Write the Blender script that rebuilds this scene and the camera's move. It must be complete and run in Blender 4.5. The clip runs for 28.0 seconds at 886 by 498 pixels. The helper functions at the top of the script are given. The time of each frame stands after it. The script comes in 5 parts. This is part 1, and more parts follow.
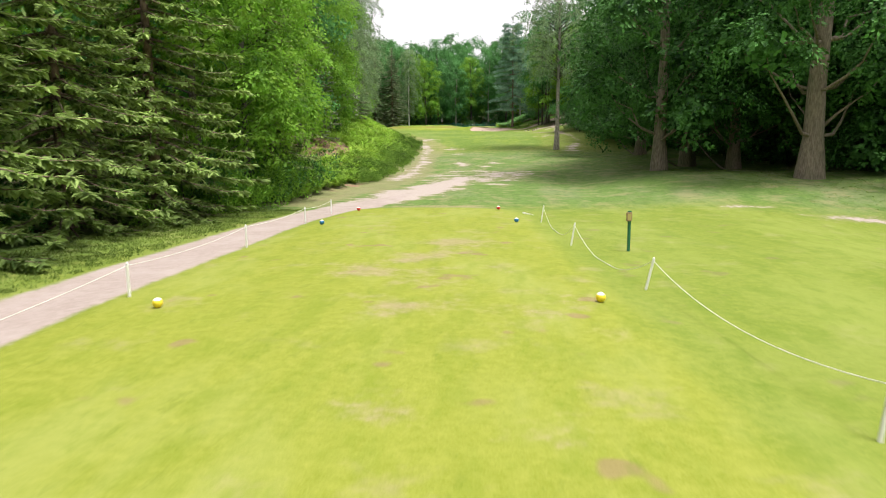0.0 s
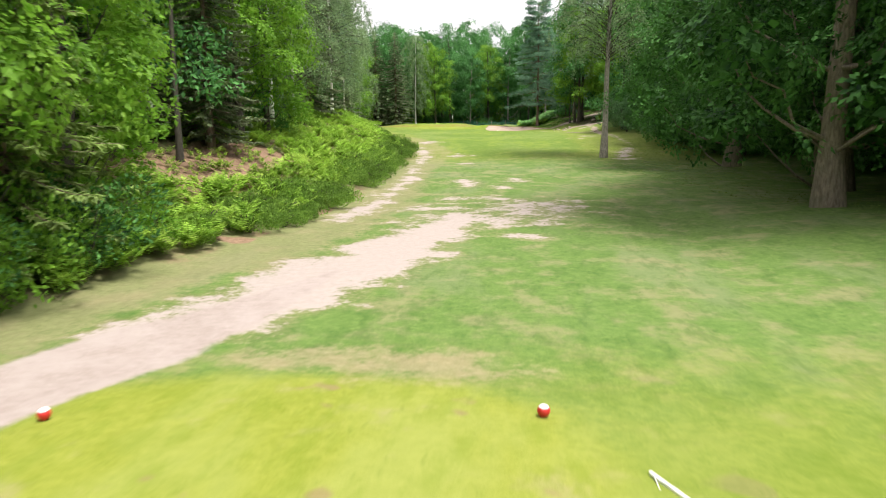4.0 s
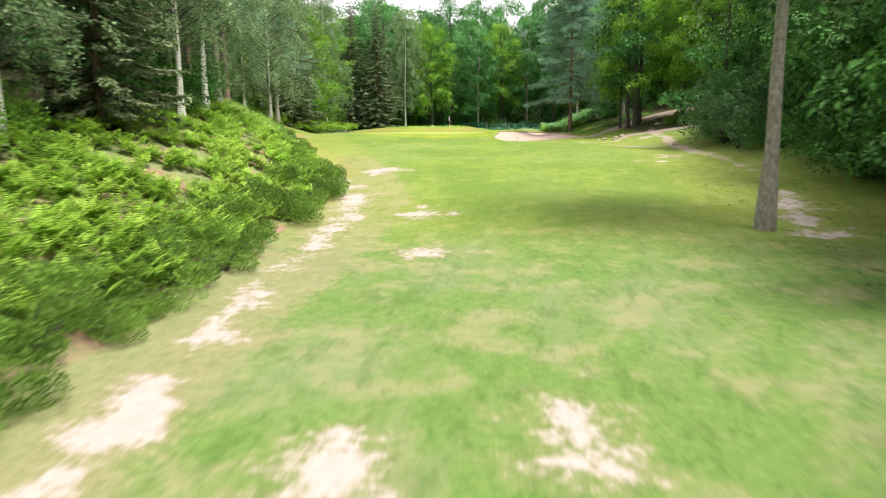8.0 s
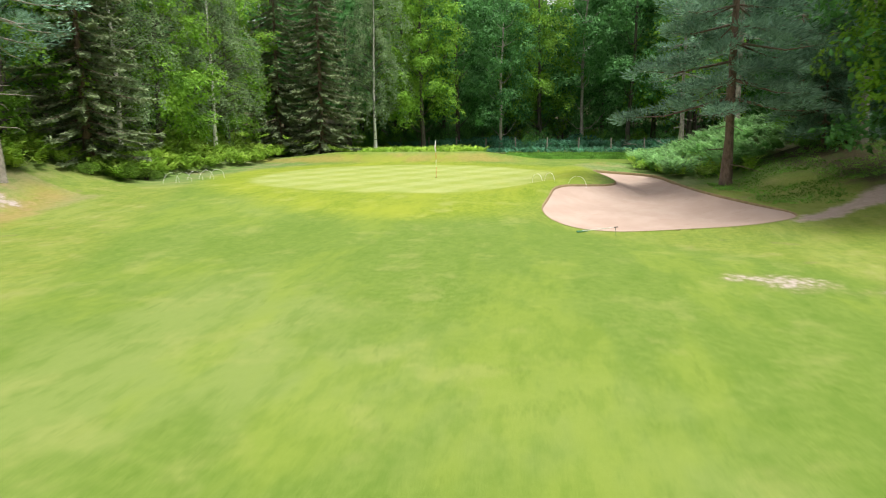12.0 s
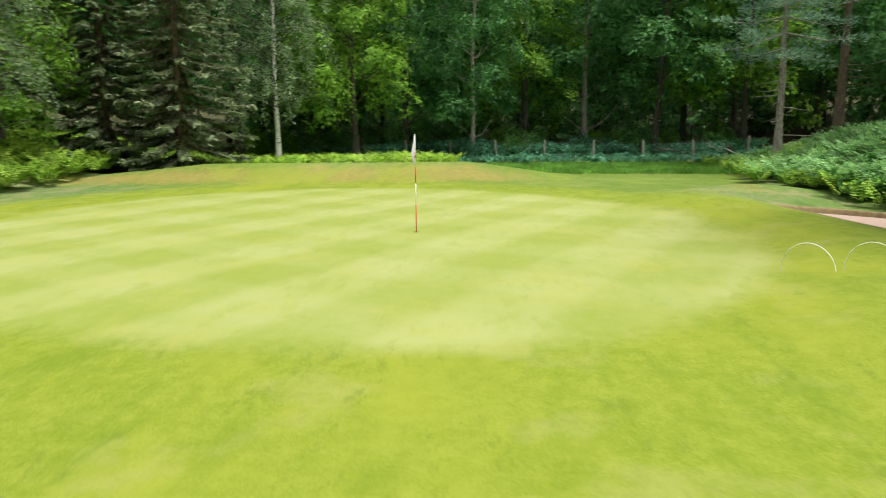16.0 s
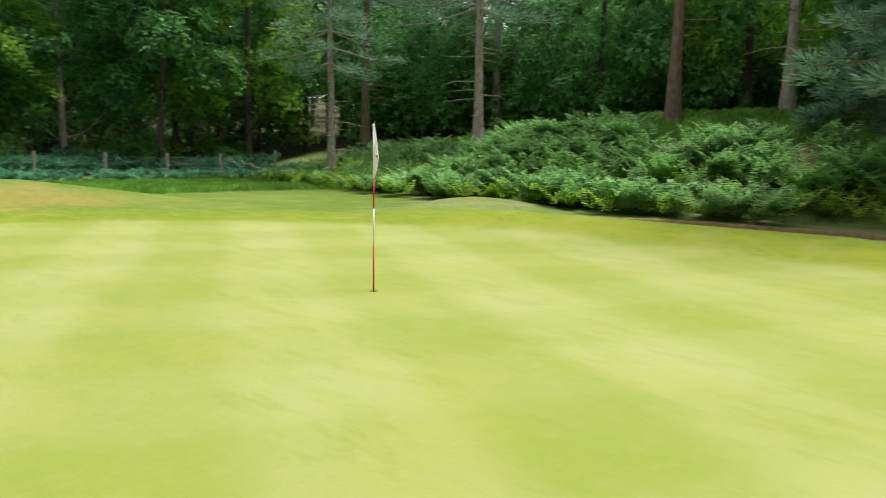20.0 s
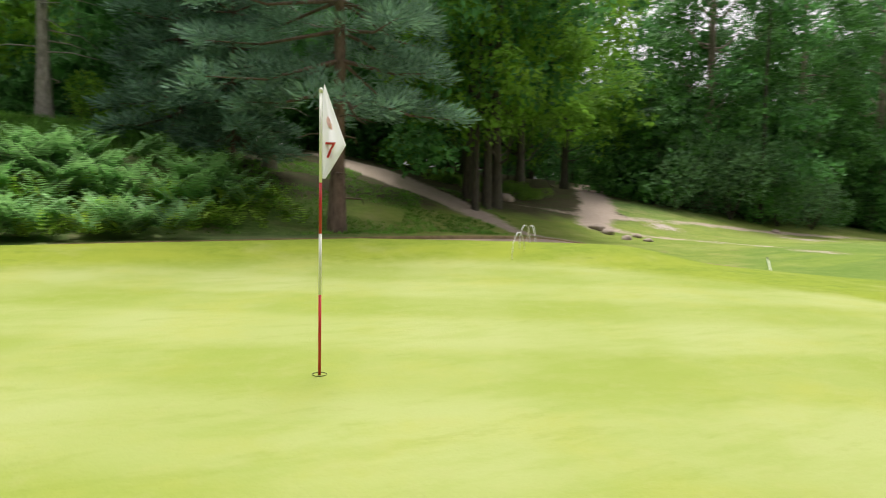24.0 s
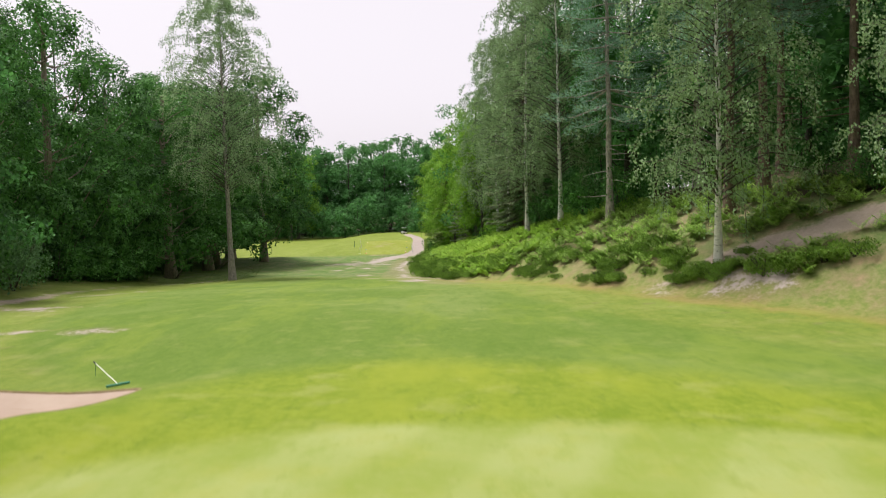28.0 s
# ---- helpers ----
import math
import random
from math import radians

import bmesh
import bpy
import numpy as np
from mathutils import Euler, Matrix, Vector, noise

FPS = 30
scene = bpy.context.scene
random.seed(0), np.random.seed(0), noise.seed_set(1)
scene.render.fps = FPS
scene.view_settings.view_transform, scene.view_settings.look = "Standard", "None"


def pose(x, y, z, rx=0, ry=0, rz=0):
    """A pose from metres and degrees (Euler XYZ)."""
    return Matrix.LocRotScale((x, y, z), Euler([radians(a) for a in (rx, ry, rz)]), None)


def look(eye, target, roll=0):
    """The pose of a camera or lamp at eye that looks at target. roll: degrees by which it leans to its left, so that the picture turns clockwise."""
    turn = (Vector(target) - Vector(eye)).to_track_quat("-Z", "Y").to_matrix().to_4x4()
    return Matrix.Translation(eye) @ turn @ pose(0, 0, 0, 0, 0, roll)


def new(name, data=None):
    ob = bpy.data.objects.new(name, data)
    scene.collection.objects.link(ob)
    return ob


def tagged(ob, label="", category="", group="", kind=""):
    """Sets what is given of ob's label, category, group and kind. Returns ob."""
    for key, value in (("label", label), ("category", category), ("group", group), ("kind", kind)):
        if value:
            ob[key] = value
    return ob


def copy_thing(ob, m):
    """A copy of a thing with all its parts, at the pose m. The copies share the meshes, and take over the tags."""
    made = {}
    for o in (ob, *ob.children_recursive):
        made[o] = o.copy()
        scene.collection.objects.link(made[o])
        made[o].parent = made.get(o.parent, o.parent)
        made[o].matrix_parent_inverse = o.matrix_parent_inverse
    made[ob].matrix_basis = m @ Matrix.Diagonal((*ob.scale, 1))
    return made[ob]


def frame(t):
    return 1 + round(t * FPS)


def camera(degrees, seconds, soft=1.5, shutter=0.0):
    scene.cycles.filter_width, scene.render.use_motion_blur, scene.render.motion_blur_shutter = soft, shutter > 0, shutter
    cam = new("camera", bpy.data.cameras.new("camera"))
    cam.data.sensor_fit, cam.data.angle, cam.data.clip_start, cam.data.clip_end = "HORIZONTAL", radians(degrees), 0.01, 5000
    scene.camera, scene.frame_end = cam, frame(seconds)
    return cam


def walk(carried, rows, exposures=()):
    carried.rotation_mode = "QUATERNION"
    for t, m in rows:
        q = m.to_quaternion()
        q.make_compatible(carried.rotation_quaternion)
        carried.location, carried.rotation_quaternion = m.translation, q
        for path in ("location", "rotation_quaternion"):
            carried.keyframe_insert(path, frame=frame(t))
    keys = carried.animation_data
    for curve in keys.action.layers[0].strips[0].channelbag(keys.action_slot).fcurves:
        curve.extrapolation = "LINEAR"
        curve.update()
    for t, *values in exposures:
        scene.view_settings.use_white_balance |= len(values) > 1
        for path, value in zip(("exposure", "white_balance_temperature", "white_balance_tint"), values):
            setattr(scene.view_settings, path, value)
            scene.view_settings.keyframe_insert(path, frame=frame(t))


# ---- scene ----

cam = camera(63.9, 28.0, 1.0, 0.45)
# seconds, eye x, y, z, yaw, pitch, roll
PATH = [
    (0, 0.000, 0.000, 2.600, 5.42, -9.46, 0.50),
    (0.5, -0.018, 2.253, 2.683, 5.52, -9.46, 0.51),
    (1, -0.090, 4.898, 2.748, 5.67, -9.44, 0.53),
    (1.5, -0.214, 7.903, 2.765, 5.85, -9.44, 0.56),
    (2, -0.357, 11.287, 2.765, 6.05, -9.45, 0.58),
    (2.5, -0.551, 15.015, 2.765, 6.27, -9.48, 0.56),
    (4.5, -0.870, 28.660, 2.650, 7.17, -9.57, 0.36),
    (5, -0.941, 32.664, 2.732, 7.37, -9.59, 0.38),
    (5.5, -1.058, 36.814, 2.848, 7.57, -9.61, 0.38),
    (6, -1.200, 41.043, 2.980, 7.74, -9.63, 0.43),
    (6.5, -1.379, 45.651, 3.211, 7.90, -9.66, 0.44),
    (7, -1.592, 50.620, 3.425, 8.04, -9.69, 0.44),
    (7.5, -1.861, 56.164, 3.673, 8.18, -9.76, 0.41),
    (8, -2.245, 62.045, 3.887, 8.33, -9.81, 0.39),
    (8.5, -2.820, 68.537, 4.151, 8.66, -9.88, 0.43),
    (9, -3.474, 75.154, 4.399, 9.03, -9.96, 0.43),
    (9.5, -4.172, 82.065, 4.712, 9.34, -10.04, 0.40),
    (10, -4.801, 88.934, 5.059, 9.65, -10.15, 0.46),
    (10.5, -5.497, 95.647, 5.421, 9.83, -10.18, 0.49),
    (11, -6.008, 101.648, 5.817, 10.07, -10.20, 0.54),
    (11.5, -6.462, 106.875, 6.213, 10.23, -10.19, 0.53),
    (13.5, -8.302, 124.726, 6.018, 10.47, -10.21, 1.20),
    (14, -8.950, 128.564, 5.717, 10.51, -10.16, 1.28),
    (14.5, -9.439, 131.423, 5.504, 10.60, -10.01, 1.18),
    (15, -10.150, 133.643, 5.377, 10.54, -9.87, 1.10),
    (15.5, -11.516, 135.109, 5.315, 9.47, -9.75, 0.94),
    (16, -12.887, 136.283, 5.258, 3.91, -9.56, 0.59),
    (16.5, -13.882, 137.371, 5.236, -1.90, -9.41, 0.30),
    (17, -14.617, 138.371, 5.202, -6.77, -9.21, 0.10),
    (17.5, -15.439, 139.387, 5.155, -12.12, -9.01, -0.09),
    (18, -16.383, 140.365, 5.103, -17.35, -8.82, -0.30),
    (18.5, -17.578, 141.361, 5.064, -23.22, -8.68, -0.47),
    (19, -18.784, 142.431, 4.999, -29.90, -8.46, -0.62),
    (19.5, -19.638, 143.492, 4.933, -37.18, -8.23, -0.68),
    (20, -20.214, 144.614, 4.861, -45.02, -7.97, -0.80),
    (20.5, -20.533, 145.768, 4.798, -53.18, -7.64, -0.93),
    (22.5, -20.676, 150.153, 4.598, -86.56, -6.24, -1.44),
    (23, -20.419, 151.101, 4.544, -95.45, -5.83, -1.45),
    (23.5, -20.098, 152.017, 4.510, -104.93, -5.48, -1.34),
    (24, -19.590, 152.894, 4.482, -115.04, -5.10, -1.19),
    (24.5, -18.968, 153.641, 4.441, -124.97, -4.66, -1.03),
    (25, -18.292, 154.282, 4.404, -135.14, -4.17, -0.88),
    (25.5, -17.519, 154.818, 4.393, -145.65, -3.75, -0.50),
    (26, -16.766, 155.164, 4.393, -155.48, -3.47, 0.08),
    (26.5, -16.070, 155.354, 4.408, -164.76, -3.31, 0.67),
    (27, -15.467, 155.294, 4.452, -173.11, -3.26, 1.13),
    (27.5, -15.075, 154.856, 5.125, -178.66, -3.37, 1.51),
    (28, -14.640, 154.210, 6.386, -179.62, -3.38, 1.63),
]

walk(cam, [(t, pose(x, y, z, 90 + pitch, roll, yaw)) for t, x, y, z, yaw, pitch, roll in PATH], [(0.0, 0.28, 6500, 10), (5.0, 0.46, 6500, 10), (9.0, 0.62, 6500, 10), (11.0, 0.38, 6500, 10), (15.0, 0.26, 6500, 10), (18.0, 0.08, 6500, 10), (20.0, 0.14, 6500, 10), (22.5, 0.18, 6500, 10), (24.5, 0.2, 6500, 10), (26.5, -0.2, 6500, 10), (28.0, -0.09, 6500, 10)])

# ---- world and sun ----
world = bpy.data.worlds.new("sky")
scene.world = world
world.use_nodes = True
wn, wl = world.node_tree.nodes, world.node_tree.links
wn.clear()
sky = wn.new("ShaderNodeTexSky")
sky.sky_type, sky.sun_disc = "NISHITA", False
SUN_EL, SUN_AZ = radians(71), radians(120)
sky.sun_elevation, sky.sun_rotation = SUN_EL, SUN_AZ
sky.air_density, sky.dust_density, sky.ozone_density = 1.0, 4.0, 1.0
veil = wn.new("ShaderNodeHueSaturation")
veil.inputs["Saturation"].default_value = 0.22
cloud = wn.new("ShaderNodeMix")
cloud.data_type, cloud.inputs["Factor"].default_value = "RGBA", 0.55
cloud.inputs["B"].default_value = (11.2, 10.3, 11.1, 1)
back = wn.new("ShaderNodeBackground")
back.inputs["Strength"].default_value = 0.126
wout = wn.new("ShaderNodeOutputWorld")
wl.new(sky.outputs[0], veil.inputs["Color"])
wl.new(veil.outputs[0], cloud.inputs["A"])
wl.new(cloud.outputs["Result"], back.inputs[0])
wl.new(back.outputs[0], wout.inputs[0])
sun_data = bpy.data.lights.new("sun", "SUN")
sun_data.energy, sun_data.angle, sun_data.color = 4.7, radians(20), (1.0, 0.96, 0.88)
sun = new("sun", sun_data)
sun_way = Vector((math.sin(SUN_AZ) * math.cos(SUN_EL), math.cos(SUN_AZ) * math.cos(SUN_EL), math.sin(SUN_EL)))
sun.matrix_world = look(sun_way * 200, (0, 0, 0))


# ---- materials ----
def nodes(name):
    m = bpy.data.materials.new(name)
    m.use_nodes = True
    n, l = m.node_tree.nodes, m.node_tree.links
    return m, n, l, n["Principled BSDF"]


def noise_node(n, l, scale, detail=4.0, rough=0.6, co=None):
    t = n.new("ShaderNodeTexNoise")
    t.inputs["Scale"].default_value, t.inputs["Detail"].default_value, t.inputs["Roughness"].default_value = scale, detail, rough
    if co is None:
        co = n.new("ShaderNodeTexCoord").outputs["Object"]
    l.new(co, t.inputs["Vector"])
    return t.outputs["Fac"]


def math_node(n, l, op, a, b=None, c=None):
    m = n.new("ShaderNodeMath")
    m.operation = op
    for i, v in enumerate((a, b, c)):
        if v is None:
            continue
        if isinstance(v, (int, float)):
            m.inputs[i].default_value = v
        else:
            l.new(v, m.inputs[i])
    return m.outputs[0]


def mix_node(n, l, fac, a, b):
    m = n.new("ShaderNodeMix")
    m.data_type = "RGBA"
    for key, v in (("Factor", fac), ("A", a), ("B", b)):
        if isinstance(v, (int, float)):
            m.inputs[key].default_value = v
        elif isinstance(v, tuple):
            m.inputs[key].default_value = (*v, 1)
        else:
            l.new(v, m.inputs[key])
    return m.outputs["Result"]


def ramp_node(n, l, fac, lo, hi):
    r = n.new("ShaderNodeMapRange")
    r.interpolation_type = "SMOOTHSTEP"
    l.new(fac, r.inputs["Value"])
    r.inputs["From Min"].default_value, r.inputs["From Max"].default_value = lo, hi
    return r.outputs["Result"]


def bump_node(n, l, b, height, strength, distance):
    u = n.new("ShaderNodeBump")
    u.inputs["Strength"].default_value, u.inputs["Distance"].default_value = strength, distance
    l.new(height, u.inputs["Height"])
    l.new(u.outputs[0], b.inputs["Normal"])


def leaf_material(name, low, high, shine=0.5, glow=0.3, young=None):
    """Foliage: two greens mixed leaf by leaf, tree by tree and in patches painted as lit clumps and dark gaps, part of
    the light passing through.
    """
    m, n, l, b = nodes(name)
    geo, info = n.new("ShaderNodeNewGeometry"), n.new("ShaderNodeObjectInfo")
    f = math_node(n, l, "MULTIPLY_ADD", geo.outputs["Random Per Island"], 0.45, math_node(n, l, "MULTIPLY", info.outputs["Random"], 0.25))
    co = n.new("ShaderNodeTexCoord").outputs["Object"]
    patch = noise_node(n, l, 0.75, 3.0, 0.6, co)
    # strong noise patches paint sunlit clumps and shaded gaps into the leaf colour
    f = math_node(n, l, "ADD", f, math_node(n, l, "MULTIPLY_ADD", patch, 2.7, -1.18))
    # darker low and brighter high green deepen this painted light and shade
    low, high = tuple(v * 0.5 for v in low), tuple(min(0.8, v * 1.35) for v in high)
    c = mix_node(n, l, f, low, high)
    if young:
        c = mix_node(n, l, math_node(n, l, "MULTIPLY", ramp_node(n, l, noise_node(n, l, 0.5, 2.0, 0.6, co), 0.50, 0.66), 0.8), c, young)
    l.new(c, b.inputs["Base Color"])
    b.inputs["Roughness"].default_value = shine
    b.inputs["Specular IOR Level"].default_value = 0.14
    tr = n.new("ShaderNodeBsdfTranslucent")
    l.new(mix_node(n, l, 0.5, c, (high[0] * 1.05, min(0.85, high[1] * 1.1), high[2] * 0.85)), tr.inputs["Color"])
    mx = n.new("ShaderNodeMixShader")
    mx.inputs[0].default_value = glow
    out = n["Material Output"]
    l.new(b.outputs[0], mx.inputs[1])
    l.new(tr.outputs[0], mx.inputs[2])
    l.new(mx.outputs[0], out.inputs["Surface"])
    return m


def bark_material(name, low, high, scale=(14, 14, 2.5), depth=0.03, flakes=None):
    m, n, l, b = nodes(name)
    co = n.new("ShaderNodeMapping")
    co.inputs["Scale"].default_value = scale
    l.new(n.new("ShaderNodeTexCoord").outputs["Object"], co.inputs["Vector"])
    grain = noise_node(n, l, 1.0, 6.0, 0.7, co.outputs[0])
    stain = noise_node(n, l, 0.9, 3.0, 0.6, n.new("ShaderNodeTexCoord").outputs["Object"])
    c = mix_node(n, l, ramp_node(n, l, grain, 0.3, 0.7), low, high)
    c = mix_node(n, l, math_node(n, l, "MULTIPLY", ramp_node(n, l, stain, 0.5, 0.75), 0.12 if flakes else 0.5), c, (0.10, 0.11, 0.06))
    if flakes:
        band = n.new("ShaderNodeMapping")
        band.inputs["Scale"].default_value = (3, 3, 9)
        l.new(n.new("ShaderNodeTexCoord").outputs["Object"], band.inputs["Vector"])
        c = mix_node(n, l, ramp_node(n, l, noise_node(n, l, 1.0, 3.0, 0.6, band.outputs[0]), 0.58, 0.66), c, flakes)
    l.new(c, b.inputs["Base Color"])
    b.inputs["Roughness"].default_value = 0.85
    bump_node(n, l, b, grain, 0.8, depth)
    return m


def plain_material(name, colour, rough=0.5, metal=0.0, vary=0.15, scale=8.0):
    m, n, l, b = nodes(name)
    f = noise_node(n, l, scale, 5.0)
    dark = tuple(c * (1 - vary * 2) for c in colour)
    l.new(mix_node(n, l, f, dark, tuple(min(1.0, c * (1 + vary)) for c in colour)), b.inputs["Base Color"])
    b.inputs["Roughness"].default_value, b.inputs["Metallic"].default_value = rough, metal
    bump_node(n, l, b, noise_node(n, l, scale * 6, 3.0), 0.2, 0.004)
    return m


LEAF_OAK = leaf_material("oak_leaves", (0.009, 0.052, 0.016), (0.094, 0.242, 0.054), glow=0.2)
LEAF_BEECH = leaf_material("bright_leaves", (0.050, 0.145, 0.014), (0.200, 0.380, 0.050), glow=0.46, young=(0.24, 0.40, 0.05))
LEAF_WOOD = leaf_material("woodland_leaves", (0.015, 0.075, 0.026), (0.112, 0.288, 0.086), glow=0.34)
LEAF_SALLOW = leaf_material("sallow_leaves", (0.045, 0.110, 0.055), (0.150, 0.285, 0.125), glow=0.28)
LEAF_BIRCH = leaf_material("birch_leaves", (0.130, 0.225, 0.100), (0.250, 0.360, 0.185), glow=0.36)
LEAF_SPRUCE = leaf_material("spruce_needles", (0.060, 0.110, 0.032), (0.280, 0.385, 0.115), glow=0.28)
LEAF_PINE = leaf_material("pine_needles", (0.080, 0.170, 0.120), (0.230, 0.385, 0.280), glow=0.3)
LEAF_DRY = leaf_material("bare_pine_twigs", (0.105, 0.140, 0.080), (0.225, 0.285, 0.155), glow=0.28)
LEAF_FERN = leaf_material("bracken_fronds", (0.150, 0.300, 0.034), (0.290, 0.460, 0.066), glow=0.34, young=(0.38, 0.52, 0.09))
LEAF_FERN_DARK = leaf_material("shaded_bracken", (0.135, 0.310, 0.105), (0.275, 0.490, 0.195), glow=0.34)
LEAF_FERN_PALE = leaf_material("pale_bracken", (0.175, 0.320, 0.058), (0.300, 0.450, 0.105), glow=0.34)
LEAF_GRASS = leaf_material("long_grass", (0.120, 0.200, 0.040), (0.200, 0.270, 0.065), glow=0.3)
LEAF_LUSH = leaf_material("lush_grass", (0.100, 0.250, 0.040), (0.200, 0.410, 0.075), glow=0.35)
LEAF_HEATHER = leaf_material("heather", (0.085, 0.190, 0.026), (0.185, 0.310, 0.056), glow=0.25)
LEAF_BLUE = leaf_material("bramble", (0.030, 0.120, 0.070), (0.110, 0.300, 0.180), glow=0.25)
BARK_OAK = bark_material("oak_bark", (0.11, 0.09, 0.065), (0.30, 0.245, 0.185))
BARK_PINE = bark_material("pine_bark", (0.085, 0.058, 0.043), (0.24, 0.165, 0.125), (9, 9, 3))
BARK_BIRCH = bark_material("birch_bark", (0.58, 0.56, 0.52), (0.80, 0.78, 0.73), (6, 6, 14), 0.01, (0.06, 0.055, 0.05))
BARK_DARK = bark_material("woodland_bark", (0.030, 0.026, 0.020), (0.095, 0.082, 0.064))
BARK_GREY = bark_material("grey_bark", (0.17, 0.155, 0.13), (0.42, 0.38, 0.33), (10, 10, 4))


def grass_ground():
    """The ground sheet: rough grass, mown fairway, tee, green, worn sand, woodland floor and bank earth, by the masks on its mesh."""
    m, n, l, b = nodes("course_ground")
    co = n.new("ShaderNodeTexCoord").outputs["Object"]

    def mask(key):
        a = n.new("ShaderNodeAttribute")
        a.attribute_name = key
        return a.outputs["Fac"]
    big, mid, fine = noise_node(n, l, 0.11, 4.0, 0.6, co), noise_node(n, l, 0.7, 5.0, 0.65, co), noise_node(n, l, 5.0, 5.0, 0.7, co)
    combed = n.new("ShaderNodeMapping")
    combed.inputs["Scale"].default_value = (1.0, 0.36, 1.0)
    l.new(co, combed.inputs["Vector"])
    drawn = combed.outputs[0]
    blade, clump = noise_node(n, l, 38.0, 3.0, 0.7, co), noise_node(n, l, 1.9, 4.0, 0.7, drawn)

    def edge(key, wobble, lo=-0.12, hi=0.12):
        w = math_node(n, l, "MULTIPLY_ADD", mid, wobble, -wobble / 2)
        w = math_node(n, l, "MULTIPLY_ADD", fine, wobble * 0.5, math_node(n, l, "ADD", w, -wobble * 0.25))
        return ramp_node(n, l, math_node(n, l, "ADD", mask(key), w), lo, hi)
    tuft = math_node(n, l, "MULTIPLY_ADD", fine, 0.5, math_node(n, l, "MULTIPLY", blade, 0.5))
    tuft = ramp_node(n, l, tuft, 0.30, 0.70)
    patch = noise_node(n, l, 0.33, 4.0, 0.65, drawn)

    def some(field, lo, hi, k):
        return math_node(n, l, "MULTIPLY", ramp_node(n, l, field, lo, hi), k)
    rough = mix_node(n, l, tuft, (0.085, 0.170, 0.036), (0.215, 0.310, 0.090))
    rough = mix_node(n, l, some(patch, 0.46, 0.66, 0.6), rough, (0.235, 0.270, 0.135))
    rough = mix_node(n, l, some(mid, 0.46, 0.66, 0.62), rough, (0.330, 0.300, 0.165))
    rough = mix_node(n, l, some(clump, 0.48, 0.66, 0.42), rough, (0.060, 0.132, 0.026))
    fair = mix_node(n, l, tuft, (0.110, 0.190, 0.028), (0.205, 0.288, 0.062))
    fair = mix_node(n, l, some(big, 0.45, 0.65, 0.8), fair, (0.226, 0.296, 0.084))
    fair = mix_node(n, l, some(patch, 0.48, 0.62, 0.55), fair, (0.234, 0.310, 0.054))
    fair = mix_node(n, l, some(clump, 0.46, 0.66, 0.36), fair, (0.098, 0.185, 0.024))
    fair = mix_node(n, l, some(mid, 0.52, 0.68, 0.3), fair, (0.330, 0.355, 0.120))
    tee = mix_node(n, l, tuft, (0.225, 0.270, 0.034), (0.350, 0.380, 0.080))
    tee = mix_node(n, l, some(patch, 0.46, 0.64, 0.55), tee, (0.345, 0.385, 0.110))
    tee = mix_node(n, l, some(mid, 0.54, 0.72, 0.55), tee, (0.390, 0.345, 0.180))
    tee = mix_node(n, l, some(clump, 0.45, 0.66, 0.4), tee, (0.178, 0.250, 0.026))
    tee = mix_node(n, l, some(noise_node(n, l, 0.9, 2.0, 0.5, co), 0.66, 0.72, 0.6), tee, (0.300, 0.200, 0.130))
    flecks = noise_node(n, l, 3.2, 6.0, 0.75, drawn)
    fair = mix_node(n, l, some(flecks, 0.56, 0.66, 0.3), fair, (0.095, 0.165, 0.022))
    tee = mix_node(n, l, some(flecks, 0.57, 0.67, 0.3), tee, (0.150, 0.215, 0.028))
    rough = mix_node(n, l, some(flecks, 0.56, 0.66, 0.3), rough, (0.055, 0.110, 0.026))
    lawn = mix_node(n, l, 0.5, fair, tee)
    stripe = n.new("ShaderNodeTexWave")
    turn = n.new("ShaderNodeMapping")
    turn.inputs["Rotation"].default_value = (0, 0, radians(27))
    l.new(co, turn.inputs["Vector"])
    l.new(turn.outputs[0], stripe.inputs["Vector"])
    stripe.inputs["Scale"].default_value, stripe.inputs["Distortion"].default_value = 0.112, 0.8
    cross = n.new("ShaderNodeTexWave")
    turn2 = n.new("ShaderNodeMapping")
    turn2.inputs["Rotation"].default_value = (0, 0, radians(-63))
    l.new(co, turn2.inputs["Vector"])
    l.new(turn2.outputs[0], cross.inputs["Vector"])
    cross.inputs["Scale"].default_value, cross.inputs["Distortion"].default_value = 0.112, 0.8
    mown = math_node(n, l, "MULTIPLY_ADD", ramp_node(n, l, stripe.outputs["Fac"], 0.2, 0.8), 0.65, math_node(n, l, "MULTIPLY", ramp_node(n, l, cross.outputs["Fac"], 0.2, 0.8), 0.35))
    mown = math_node(n, l, "MULTIPLY_ADD", patch, 0.9, math_node(n, l, "MULTIPLY_ADD", mown, 0.75, -0.32))
    green = mix_node(n, l, mown, (0.275, 0.345, 0.070), (0.390, 0.440, 0.172))
    green = mix_node(n, l, some(mid, 0.45, 0.75, 0.5), green, (0.375, 0.395, 0.085))
    green = mix_node(n, l, some(clump, 0.45, 0.68, 0.35), green, (0.250, 0.335, 0.055))
    green = mix_node(n, l, some(fine, 0.45, 0.75, 0.25), green, (0.400, 0.410, 0.170))
    green = mix_node(n, l, some(flecks, 0.54, 0.68, 0.35), green, (0.250, 0.315, 0.060))
    sand = mix_node(n, l, ramp_node(n, l, tuft, 0.2, 0.8), (0.450, 0.385, 0.350), (0.515, 0.445, 0.410))
    straw = mix_node(n, l, tuft, (0.215, 0.195, 0.085), (0.380, 0.335, 0.190))
